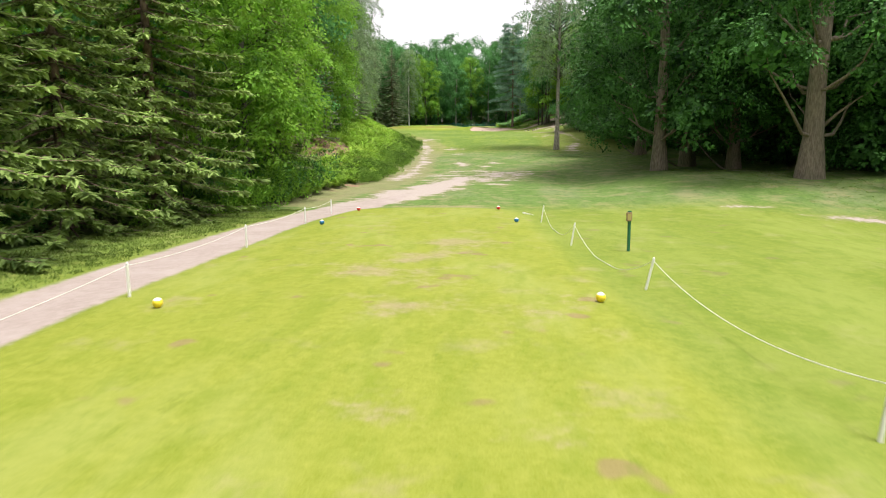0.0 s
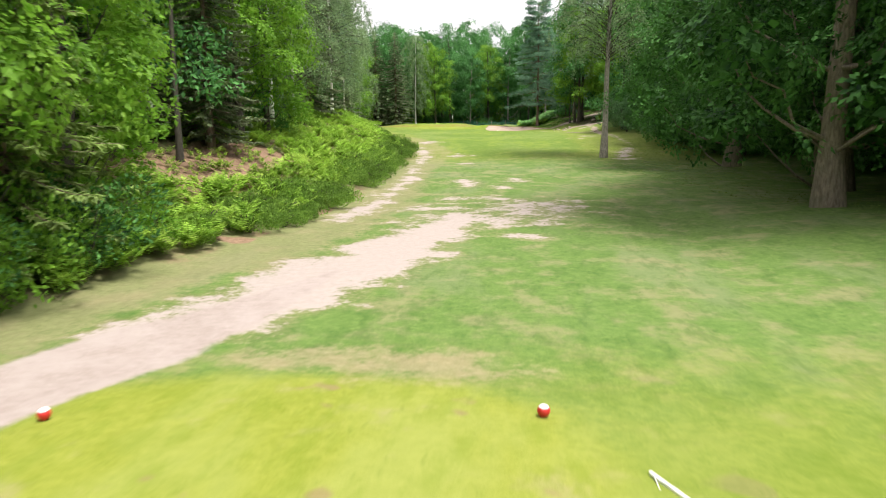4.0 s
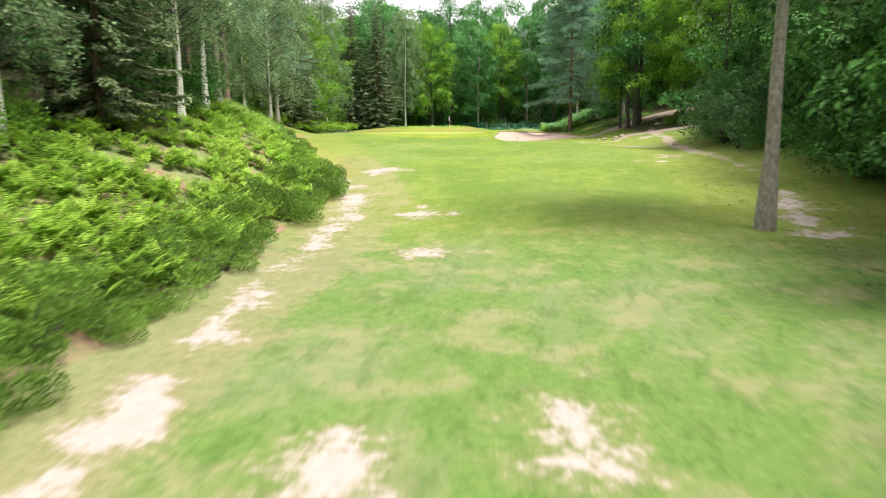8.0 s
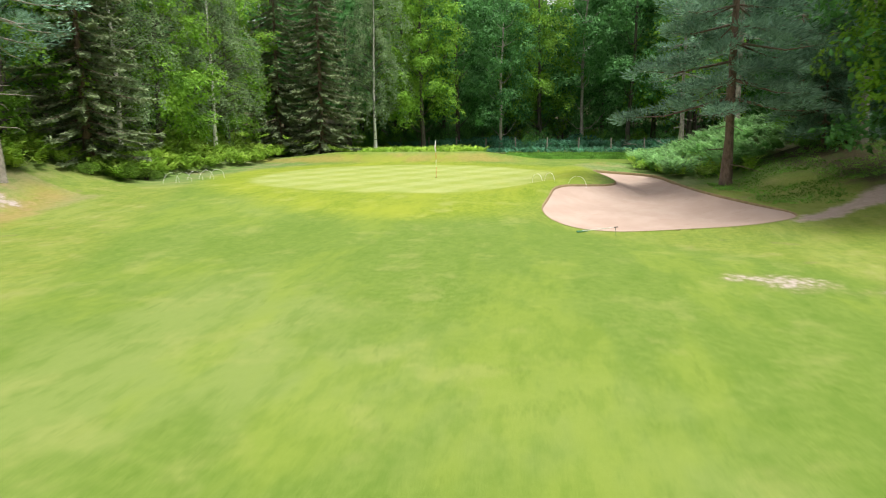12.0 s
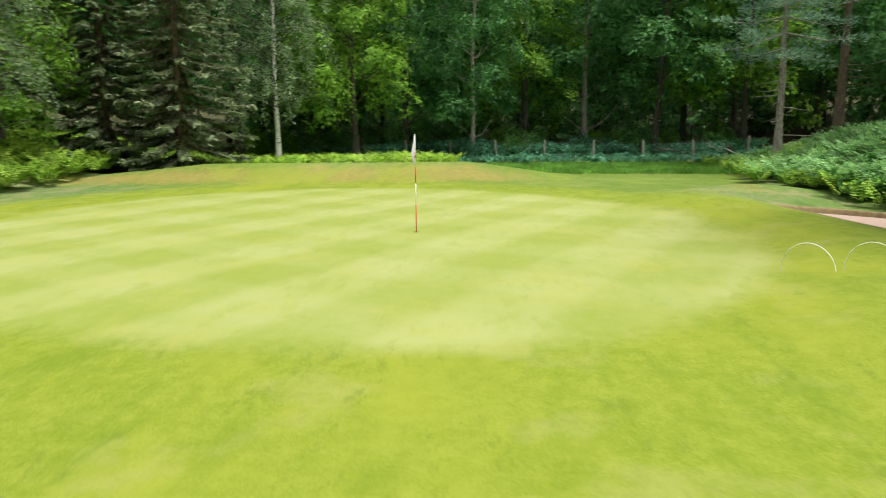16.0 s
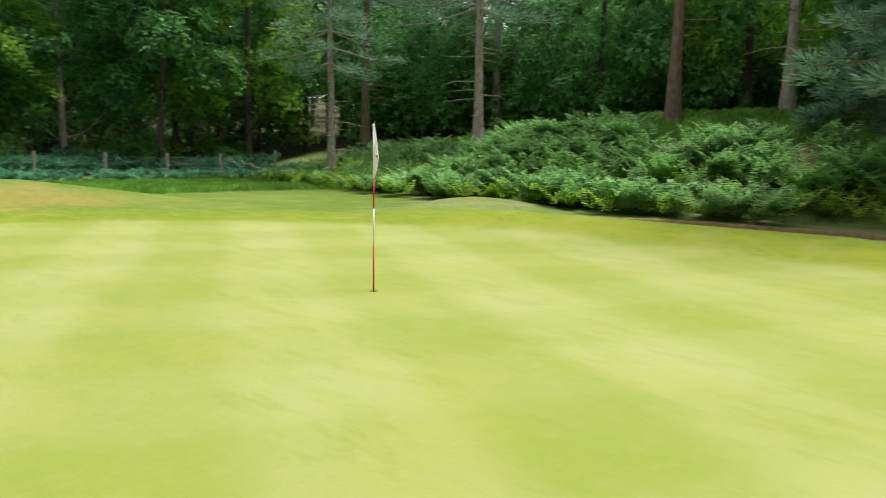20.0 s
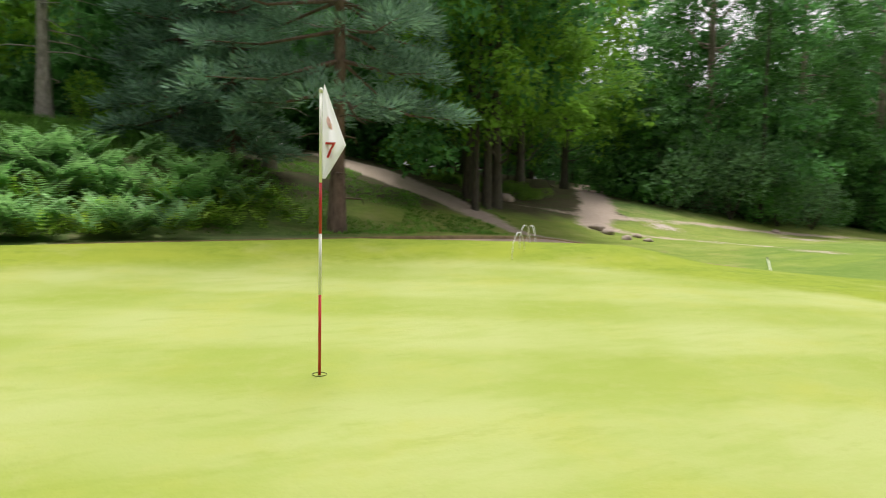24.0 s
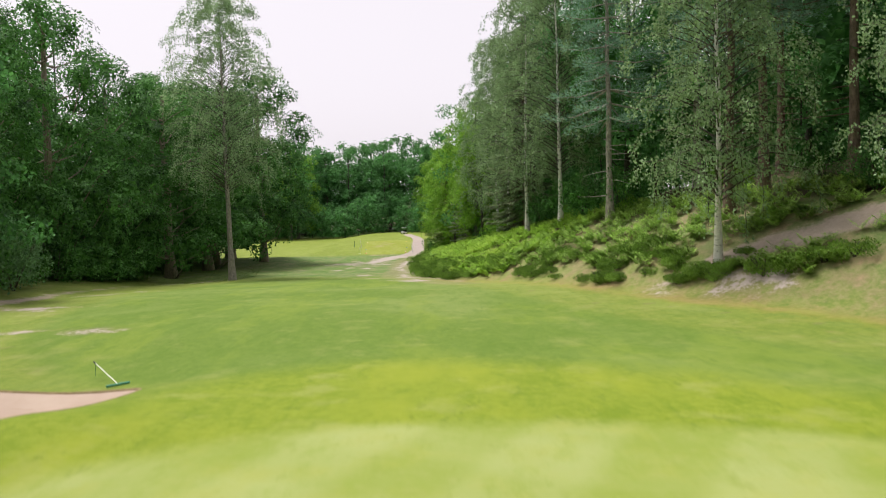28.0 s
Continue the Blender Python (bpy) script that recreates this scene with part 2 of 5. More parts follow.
    dry = mix_node(n, l, tuft, (0.245, 0.215, 0.115), (0.410, 0.350, 0.215))
    litter = mix_node(n, l, tuft, (0.032, 0.032, 0.015), (0.125, 0.105, 0.055))
    litter = mix_node(n, l, some(clump, 0.50, 0.62, 0.7), litter, (0.075, 0.115, 0.030))
    earth = mix_node(n, l, tuft, (0.170, 0.110, 0.070), (0.460, 0.310, 0.215))
    c = mix_node(n, l, edge("lawn", 5.0, -3.5, 3.5), rough, lawn)
    c = mix_node(n, l, edge("fairway", 1.0, -0.7, 0.7), c, fair)
    c = mix_node(n, l, math_node(n, l, "MULTIPLY", edge("dry", 2.8, -0.5, 0.7), 0.55), c, dry)
    c = mix_node(n, l, edge("tee", 0.8, -0.5, 0.5), c, tee)
    worn_tee = mix_node(n, l, tuft, (0.300, 0.240, 0.130), (0.470, 0.370, 0.270))
    c = mix_node(n, l, math_node(n, l, "MULTIPLY", edge("scuff", 2.4, -0.1, 0.75), 0.6), c, worn_tee)
    apron = mix_node(n, l, tuft, (0.175, 0.250, 0.022), (0.290, 0.355, 0.056))
    apron = mix_node(n, l, some(clump, 0.45, 0.66, 0.42), apron, (0.130, 0.215, 0.018))
    apron = mix_node(n, l, some(patch, 0.46, 0.64, 0.6), apron, (0.320, 0.370, 0.050))
    apron = mix_node(n, l, some(mid, 0.52, 0.70, 0.5), apron, (0.345, 0.375, 0.120))
    apron = mix_node(n, l, some(flecks, 0.56, 0.66, 0.36), apron, (0.110, 0.180, 0.022))
    c = mix_node(n, l, edge("apron", 1.6, -1.4, 1.4), c, apron)
    fescue = mix_node(n, l, tuft, (0.265, 0.215, 0.055), (0.430, 0.315, 0.115))
    fescue = mix_node(n, l, some(patch, 0.44, 0.58, 0.85), fescue, (0.300, 0.330, 0.050))
    c = mix_node(n, l, math_node(n, l, "MULTIPLY", edge("fescue", 2.6, -0.8, 0.9), 0.6), c, fescue)
    c = mix_node(n, l, edge("green", 0.5, -0.45, 0.45), c, green)
    c = mix_node(n, l, edge("bank", 1.2, -0.3, 0.3), c, earth)
    c = mix_node(n, l, edge("wood", 3.0, -1.0, 1.0), c, litter)
    c = mix_node(n, l, math_node(n, l, "MULTIPLY", edge("sand", 3.0, -0.9, 0.2), 0.55), c, straw)
    c = mix_node(n, l, edge("sand", 4.6, -0.30, 0.46), c, sand)
    hill = mix_node(n, l, tuft, (0.370, 0.300, 0.245), (0.550, 0.455, 0.385))
    c = mix_node(n, l, edge("trail", 1.3, -0.2, 0.3), c, hill)
    trodden = mix_node(n, l, some(mid, 0.4, 0.7, 0.6), mix_node(n, l, tuft, (0.360, 0.295, 0.265), (0.500, 0.425, 0.395)), (0.530, 0.460, 0.435))
    c = mix_node(n, l, edge("path", 0.45, -0.14, 0.14), c, trodden)
    dull = n.new("ShaderNodeHueSaturation")
    dull.inputs["Value"].default_value, dull.inputs["Saturation"].default_value = 0.74, 1.04
    l.new(c, dull.inputs["Color"])
    l.new(dull.outputs[0], b.inputs["Base Color"])
    b.inputs["Roughness"].default_value, b.inputs["Specular IOR Level"].default_value = 0.9, 0.15
    bump_node(n, l, b, tuft, 0.3, 0.02)
    return m


GROUND = grass_ground()
def sand_material():
    """Damp pinkish sand with rake lines and darker trodden patches."""
    m, n, l, b = nodes("bunker_sand")
    co = n.new("ShaderNodeTexCoord").outputs["Object"]
    patch, grain = noise_node(n, l, 0.8, 4.0, 0.6, co), noise_node(n, l, 30.0, 3.0, 0.7, co)
    squeeze = n.new("ShaderNodeMapping")
    squeeze.inputs["Scale"].default_value = (1.2, 7.0, 1.0)
    squeeze.inputs["Rotation"].default_value = (0, 0, radians(35))
    l.new(co, squeeze.inputs["Vector"])
    raked = noise_node(n, l, 1.3, 4.0, 0.7, squeeze.outputs[0])
    c = mix_node(n, l, ramp_node(n, l, patch, 0.35, 0.7), (0.355, 0.270, 0.222), (0.400, 0.315, 0.262))
    c = mix_node(n, l, math_node(n, l, "MULTIPLY", ramp_node(n, l, raked, 0.58, 0.70), 0.7), c, (0.300, 0.212, 0.160))
    c = mix_node(n, l, math_node(n, l, "MULTIPLY", grain, 0.25), c, (0.375, 0.287, 0.228))
    l.new(c, b.inputs["Base Color"])
    b.inputs["Roughness"].default_value, b.inputs["Specular IOR Level"].default_value = 0.95, 0.1
    bump_node(n, l, b, math_node(n, l, "ADD", raked, math_node(n, l, "MULTIPLY", grain, 0.3)), 0.5, 0.03)
    return m


SAND = sand_material()
SOIL = plain_material("turf_lip", (0.25, 0.19, 0.09), 0.95, 0, 0.35, 6)
WHITE = plain_material("white_paint", (0.80, 0.80, 0.78), 0.45, 0, 0.04)
RED = plain_material("red_paint", (0.56, 0.03, 0.03), 0.4, 0, 0.08)
ROPE = plain_material("white_rope", (0.72, 0.71, 0.66), 0.8, 0, 0.1, 40)
GREEN_PAINT = plain_material("green_paint", (0.02, 0.14, 0.07), 0.45, 0, 0.1)
YELLOW_PAINT = plain_material("yellow_paint", (0.80, 0.62, 0.04), 0.35, 0, 0.06)
BLUE_PAINT = plain_material("blue_paint", (0.02, 0.16, 0.40), 0.35, 0, 0.08)
WOOD = plain_material("weathered_wood", (0.32, 0.22, 0.12), 0.8, 0, 0.25, 12)
POST_WOOD = plain_material("grey_fence_wood", (0.30, 0.28, 0.23), 0.85, 0, 0.25, 12)
WIRE = plain_material("fence_wire", (0.16, 0.17, 0.16), 0.7, 0.2, 0.1)
ROCK = plain_material("sandstone", (0.36, 0.29, 0.24), 0.9, 0, 0.25, 2.5)
def cloth_material(name, low, high):
    """Thin flag cloth that lets some light through."""
    m, n, l, b = nodes(name)
    c = mix_node(n, l, noise_node(n, l, 9.0, 4.0), low, high)
    l.new(c, b.inputs["Base Color"])
    b.inputs["Roughness"].default_value = 0.85
    tr, mx = n.new("ShaderNodeBsdfTranslucent"), n.new("ShaderNodeMixShader")
    l.new(c, tr.inputs["Color"])
    mx.inputs[0].default_value = 0.5
    l.new(b.outputs[0], mx.inputs[1])
    l.new(tr.outputs[0], mx.inputs[2])
    l.new(mx.outputs[0], n["Material Output"].inputs["Surface"])
    return m


CLOTH = cloth_material("white_cloth", (0.80, 0.79, 0.93), (0.87, 0.86, 0.97))
FADED = cloth_material("faded_print", (0.95, 0.70, 0.78), (0.97, 0.80, 0.86))
DARK = plain_material("dark_hole", (0.02, 0.02, 0.015), 0.9, 0, 0.1)


# ---- the lie of the land ----
def profile(table, soft=4):
    """A smoothed curve through a few (place, value) knots."""
    at = np.arange(table[0][0], table[-1][0] + 0.5, 0.5)
    v = np.interp(at, [k[0] for k in table], [k[1] for k in table])
    w = np.ones(2 * soft + 1) / (2 * soft + 1)
    for _ in range(2):
        v = np.convolve(np.pad(v, soft, mode="edge"), w, "valid")
    return lambda y: np.interp(y, at, v)


RUN = profile(((-420, 8.0), (-120, -0.9), (-40, -1.3), (-4, -0.9), (0, -0.4), (12, -0.38), (24, -0.75), (36, -1.25), (52, -1.2), (62, -0.95), (75, -0.5), (88, 0.05), (103, 1.15), (115, 1.9), (125, 2.3), (135, 2.55), (140, 2.85), (144, 3.08), (151, 3.06), (163, 3.1), (178, 3.0), (200, 3.6), (320, 12.0)))
LEFT = profile(((-420, -60.0), (-120, -40.0), (-20, -17.0), (0, -15.5), (20, -13.5), (40, -11.6), (50, -10.4), (62, -9.9), (80, -11.4), (96, -12.7), (105, -15.5), (118, -21.3), (127, -25.5), (134, -29.0), (150, -30.5), (165, -30.5), (320, -36.0)))
LSLOPE = profile(((-420, 0.02), (-20, 0.08), (38, 0.2), (48, 0.42), (60, 0.5), (95, 0.62), (105, 0.75), (116, 0.82), (126, 0.82), (140, 0.5), (160, 0.3), (200, 0.15), (320, 0.05)))
RIGHT = profile(((-420, 60.0), (-20, 40.0), (40, 22.0), (70, 16.0), (95, 10.0), (120, 6.0), (138, 2.5), (148, -0.6), (156, -1.6), (165, -1.2), (172, 0.2), (178, 0.8), (200, 5.0), (320, 10.0)))
RSLOPE = profile(((-420, 0.02), (60, 0.08), (100, 0.16), (135, 0.28), (147, 0.40), (153, 0.70), (160, 0.72), (168, 0.48), (176, 0.42), (188, 0.25), (220, 0.1), (320, 0.05)))


def rise(u, slope, top):
    u = np.maximum(u, 0)
    return top * (1 - np.exp(-u * u / (u + 1.2) * slope / top))


def inside(x, y, ring):
    """Signed distance to a closed ring of points, positive inside."""
    d, odd = np.full(np.shape(x), 1e9), np.zeros(np.shape(x), bool)
    for (ax, ay), (bx, by) in zip(ring, ring[1:] + ring[:1]):
        ux, uy = bx - ax, by - ay
        t = np.clip(((x - ax) * ux + (y - ay) * uy) / (ux * ux + uy * uy), 0, 1)
        d = np.minimum(d, np.hypot(x - ax - t * ux, y - ay - t * uy))
        cross = ((ay > y) != (by > y)) & (x < ax + (y - ay) * ux / (uy if uy else 1e-9))
        odd ^= cross
    return np.where(odd, d, -d)


def along(x, y, line):
    """Half-width minus distance to a line of (x, y, half-width) points: positive on it."""
    best = np.full(np.shape(x), -1e9)
    for (ax, ay, aw), (bx, by, bw) in zip(line, line[1:]):
        ux, uy = bx - ax, by - ay
        t = np.clip(((x - ax) * ux + (y - ay) * uy) / (ux * ux + uy * uy), 0, 1)
        best = np.maximum(best, aw + t * (bw - aw) - np.hypot(x - ax - t * ux, y - ay - t * uy))
    return best


def rounded(ring, times=2):
    """A ring with its corners cut, for smooth outlines."""
    for _ in range(times):
        ring = [q for (ax, ay), (bx, by) in zip(ring, ring[1:] + ring[:1]) for q in ((ax * 0.75 + bx * 0.25, ay * 0.75 + by * 0.25), (ax * 0.25 + bx * 0.75, ay * 0.25 + by * 0.75))]
    return ring


BUNKER = rounded([(-7.95, 141.4), (-8.1, 140.0), (-7.8, 138.75), (-7.15, 138.0), (-6.2, 137.65), (-3.5, 137.5), (-0.5, 137.7), (1.6, 139.0), (0.0, 141.4), (-1.2, 144.2), (-1.7, 147.2), (-1.9, 150.5), (-2.2, 153.8), (-4.0, 155.8), (-5.9, 155.4), (-5.4, 152), (-4.9, 149.4), (-4.7, 147.0), (-6.3, 145.4), (-7.6, 144.0)], 3)
GREEN = rounded([(-25.6, 153), (-24.7, 148.3), (-21, 144.7), (-16, 143.2), (-11.4, 143.4), (-8.5, 146.8), (-7.9, 151.5), (-8.8, 156.5), (-12, 161), (-17.5, 163.4), (-22.5, 161.5), (-25.2, 157.5)])
TEE = rounded([(-7.5, 0.5), (-7.4, 14), (-7.8, 32), (-7.4, 35.6), (-0.6, 35.8), (0.6, 31), (1.3, 20), (2.0, 12), (3.2, 2)], 1)
FAIRWAY = rounded([(-5.8, 90.2), (-1.5, 88.4), (2.6, 91), (4.6, 97), (3.6, 108), (3.0, 120), (0.5, 130), (-3, 134.8), (-8.4, 138.5), (-18, 141), (-24.5, 144), (-27, 152), (-26.5, 160), (-27.5, 148), (-23.5, 137), (-15.6, 115), (-12.4, 106), (-9.0, 96)])
WALKS = (((-2.5, -53, 1.3), (-6, -30, 1.2), (-8.0, -5, 1.2), (-8.55, 12, 1.15), (-8.8, 20, 1.12), (-9.15, 28, 1.1), (-8.9, 34, 1.25), (-7.9, 38, 1.45), (-6.9, 41, 1.65), (-6.2, 44, 1.85), (-5.2, 47, 1.85), (-4.8, 50, 1.5), (-4.1, 53, 1.25), (-3.6, 57, 0.75)),
         ((-8.7, 54.5, 0.3), (-8.9, 57.7, 0.5), (-8.65, 61, 0.55), (-8.7, 64, 0.4), (-8.85, 68.3, 0.3), (-8.5, 71.2, 0.7), (-9.0, 74, 0.1), (-10.1, 82, 0.1), (-10.4, 90.5, 0.45), (-11.6, 96.5, 0.35), (-13.2, 99, 0.0), (-15.5, 106, -0.1)),
         ((9.4, 98, -0.1), (9.2, 105, 0.1), (8.7, 112.9, 0.3), (8.0, 115, 0.45), (7.8, 118, 0.45), (7.5, 121.3, 0.42), (7.8, 125.4, 0.36), (7.6, 128.5, 0.36), (7.4, 132.5, 0.4), (7.9, 137.0, -0.1), (9.2, 141.5, 0.2)),
         ((3.4, 129.7, 0.1), (4.8, 133.0, 0.35), (5.4, 134.0, 0.75), (9, 131, 0.9), (18, 125, 1.0), (34, 112, 0.9)),
         ((1.0, 138.2, 0.3), (3.0, 139.6, 0.5), (5.4, 140.4, 1.0), (8.0, 141.6, 1.5), (11.5, 142.6, 1.7), (14.5, 143.4, 0.9)),
         ((-2.6, 129.6, 0.1), (-1.8, 129.2, 0.3), (-0.3, 128.7, -0.1), (3.4, 129.7, 0.0)),
         ((8.7, 97.2, 0.25), (7.8, 92.5, 0.32), (6.9, 88.2, 0.3)), ((7.6, 88.6, 0.15), (8.2, 88.9, 0.3)),
         ((-22.5, 121.6, 0.0), (-26.2, 122.6, 0.5), (-29.5, 125.2, 0.8), (-33, 126.8, 1.0), (-40, 128, 1.0)), ((-25.2, 125.0, 0.1), (-26.4, 125.4, 0.3), (-27.5, 127.2, 0.3)), ((-31.0, 130.8, 0.4), (-32.3, 134.2, 0.75), (-31.5, 136.6, 0.65), (-30.7, 138.2, 0.15)), ((-24.4, 122.2, 0.3), (-24.0, 122.8, 0.3)))
# worn patches of sand in the turf: place, half-sizes
SCARS = ((-5.2, 58.4, 2.2, 1.0), (-1.0, 58.6, 2.0, 2.0), (-3.2, 55.6, 1.8, 1.8), (-0.6, 56.4, 1.0, 0.6), (-0.3, 54.9, 0.6, 0.45), (1.5, 60.8, 0.55, 0.5), (1.5, 58.8, 0.4, 0.3), (-4.3, 62.5, 1.3, 0.7), (-2.2, 62.0, 0.5, 0.4), (-4.7, 68.6, 0.5, 0.7), (-2.4, 67.9, 0.6, 0.8),
         (-4.9, 70.6, 0.7, 0.9), (-1.9, 72.2, 0.8, 1.0), (-5.8, 84.2, 0.8, 0.9), (-8.4, 91.3, 0.3, 0.3), (-7.2, 91.6, 0.75, 0.8), (-6.3, 91.7, 0.3, 0.5), (-7.8, 93.0, 0.25, 0.2), (-12.2, 104.5, 0.95, 1.0), (-10.7, 104.3, 0.5, 0.5), (-12.5, 102.2, 0.5, 0.4),
         (6.2, 112.6, 0.8, 0.9), (3.6, 109.5, 0.3, 0.4), (5.0, 109.4, 0.3, 0.3), (5.0, 121.5, 1.3, 0.6), (6.2, 129.2, 0.8, 0.5), (11.5, 36.2, 0.9, 0.3), (17.2, 54.8, 1.4, 0.4), (15.8, 33.5, 1.3, 0.6), (-5.7, 51.6, 0.9, 0.6), (0.0, 54.3, 0.8, 0.3), (-1.6, 51.4, 0.9, 0.5))


RIM = ((-8.2, 143.8, 0.0), (-7.4, 146.0, 0.0), (-6.3, 148.5, 0.0), (-6.6, 152.5, 0.0), (-7.0, 155.5, 0.0))


def ground(x, y):
    """Height of the ground."""
    x, y = np.asarray(x, float), np.asarray(y, float)
    z = RUN(y) + rise(LEFT(y) - x, LSLOPE(y), 8.0) + rise(x - RIGHT(y), RSLOPE(y), 4.3)
    tee = np.clip(inside(x, y, TEE) / 2.4 + 0.6, 0, 1)
    z = z - 0.12 * (1 - tee * tee * (3 - 2 * tee)) * np.clip((45 - y) / 12, 0, 1) * np.clip((y + 8) / 8, 0, 1)
    crest = np.clip((x + 34) / 8, 0, 1) * np.clip((-9.0 - x) / 5, 0, 1)
    z = z + 0.75 * crest * np.exp(-((y - 168.5 - 0.06 * (x + 20)) / 2.3) ** 2)
    z = z + 0.42 * np.exp(-((x + 5.0) / 2.6) ** 2 - ((y - 158.6) / 1.7) ** 2)
    z = z + 0.10 * np.sin(x * 0.31 + 1) * np.sin(y * 0.23) * np.clip((y - 40) / 20, 0, 1) * np.clip((138 - y) / 10, 0, 1)
    z = z + 0.34 * np.exp(-(along(x, y, RIM) / 1.6) ** 2)
    z = z - 0.40 * np.exp(-((x + 3.5) / 5.0) ** 2 - ((y - 135.5) / 3.6) ** 2)
    z = z - 0.24 * np.exp(-((x + 6.0) / 2.4) ** 2 - ((y - 137.9) / 2.0) ** 2)
    z = z - 1.1 * np.clip((x - 9) / 9, 0, 1) * np.clip((40 - y) / 14, 0, 1)
    z = z + 0.75 * np.clip((x - 5) / 6, 0, 1) * np.exp(-((y - 50) / 12) ** 2)
    far = np.clip((np.hypot(x + 8, y - 75) - 170) / 120, 0, 1)
    return z + 6.0 * far * far


def bare(x, y):
    """Where the bank's bracken leaves the earth bare: positive there."""
    return np.where((y > 48) & (y < 100), np.sin(1.3 * x + 0.7 * y) + np.sin(0.9 * y - 1.7 * x + 2) + np.sin(2.1 * y + 1) - 1.1, -3.0)


def bunker_floor(x, y):
    d = inside(x, y, BUNKER)
    face = 0.03 + 0.045 * np.clip((y - 139.5) / 2.0, 0, 1) + 0.05 * np.clip((y - 148) / 2.0, 0, 1)
    return ground(x, y) - face - 0.36 * np.clip(d / 1.8, 0, 1) ** 0.9


def lie(x, y):
    return float(ground(x, y))


def rng_for(seed):
    return np.random.RandomState(seed)


def part(name, verts, faces, material, parent=None, label="", smooth=False):
    """Links one mesh, as a part when it has a parent."""
    me = bpy.data.meshes.new(name)
    me.from_pydata([tuple(v) for v in verts] if not isinstance(verts, np.ndarray) else verts.tolist(), [], faces if isinstance(faces, list) else faces.tolist())
    me.materials.append(material)
    if smooth:
        me.polygons.foreach_set("use_smooth", [True] * len(me.polygons))
    me.update()
    ob = new(name, me)
    if parent is not None:
        ob.parent = parent
    if label:
        tagged(ob, label)
    return ob


def axis_steps(stops):
    """Grid lines, with a step of its own on each stretch."""
    out = [stops[0][0]]
    for (a, step), (b, _) in zip(stops, stops[1:]):
        k = max(1, round((b - a) / step))
        out += [a + (b - a) * (i + 1) / k for i in range(k)]
    return np.array(out)


gx = axis_steps(((-1500, 150), (-300, 25), (-100, 5), (-45, 1.0), (-31, 0.4), (-9.4, 0.16), (2.6, 0.4), (13, 0.8), (40, 4), (100, 25), (300, 150), (1500, 1)))
gy = axis_steps(((-1500, 150), (-300, 25), (-100, 4), (-10, 0.5), (64, 0.4), (136.2, 0.16), (156.4, 0.4), (166, 0.8), (190, 3), (260, 25), (400, 150), (1500, 1)))
GX, GY = np.meshgrid(gx, gy)
bunker_d = inside(GX, GY, BUNKER)
# draws the grid lines nearest to the bunker's edge onto it, so that the edge is clean
sx = (inside(GX + 0.01, GY, BUNKER) - bunker_d) / 0.01
sy = (inside(GX, GY + 0.01, BUNKER) - bunker_d) / 0.01
onto = (bunker_d > -0.085) & (bunker_d < 0.10)
GX, GY = np.where(onto, GX - sx * bunker_d, GX), np.where(onto, GY - sy * bunker_d, GY)
GZ = ground(GX, GY) - 0.75 * (bunker_d >= 0.10)
nx, ny = len(gx), len(gy)
ids = np.arange(nx * ny).reshape(ny, nx)
quads = np.stack([ids[:-1, :-1], ids[:-1, 1:], ids[1:, 1:], ids[1:, :-1]], -1).reshape(-1, 4)
ground_ob = part("ground", np.stack([GX, GY, GZ], -1).reshape(-1, 3), quads, GROUND, smooth=True)
tagged(ground_ob, "golf course ground of mown grass, worn sand and woodland floor", "ground", kind="structure")


def mask_layer(key, values):
    a = ground_ob.data.attributes.new(key, "FLOAT", "POINT")
    a.data.foreach_set("value", np.ascontiguousarray(values, dtype=np.float32).ravel())


main_path = along(GX, GY, WALKS[0])
walks = np.maximum(np.max([along(GX, GY, w) for w in WALKS[1:2] + WALKS[5:8] + WALKS[9:]], axis=0), np.where(GY > 37, main_path, -9))
left_u, right_u = LEFT(GY) - GX, GX - RIGHT(GY)
worn = np.max([(1 - np.hypot((GX - a) / p, (GY - b) / q)) * 0.55 - 0.12 for a, b, p, q in SCARS], axis=0)
mask_layer("sand", np.maximum(walks, worn))
mask_layer("trail", np.max([along(GX, GY, w) for w in WALKS[2:5] + WALKS[8:9]], axis=0))
mask_layer("path", np.where(GY < 46, main_path - np.clip((GY - 37) / 4, 0, 9), -9))
APRON = rounded([(-28, 147), (-18, 138.5), (-13.7, 137), (-10.3, 137.6), (-8.4, 140), (-6.4, 146), (-5.2, 150), (-6.2, 157), (-11, 164.5), (-20, 166.5), (-28.5, 161)])
mask_layer("fairway", np.maximum.reduce([inside(GX, GY, [(-8, 160), (-26, 163), (-31, 168), (-30, 178), (-2, 181), (-0.5, 172), (-3.5, 162)]), inside(GX, GY, FAIRWAY), inside(GX, GY, APRON)]))
mask_layer("lawn", np.maximum(np.where((GY > 80) & (GY < 150), np.minimum(np.minimum((GY - 88) * 0.5, 146 - GY), np.minimum(2.5 - left_u, 4.0 - np.maximum(right_u, 0))).clip(-6, 1.5), -6), np.clip(inside(GX, GY, [(-12.5, -70), (-12.0, 33), (0.5, 36), (10, 37), (28, 31), (45, -70)]), -6, 6)))
mask_layer("tee", inside(GX, GY, TEE))
mask_layer("apron", inside(GX, GY, APRON))
mask_layer("green", inside(GX, GY, GREEN))
brown = (GY > 51) & (GY < 67) & (left_u > 3.6) & (left_u < 9.5)
mask_layer("bank", np.where((GY > 44) & (GY < 140) & (left_u > 0), np.where(brown, 1.2, np.clip(bare(GX, GY), -0.18, 0.8)), np.where((GY > 150) & (GY < 176), np.minimum(right_u - 0.5, -0.45), -3.0)))
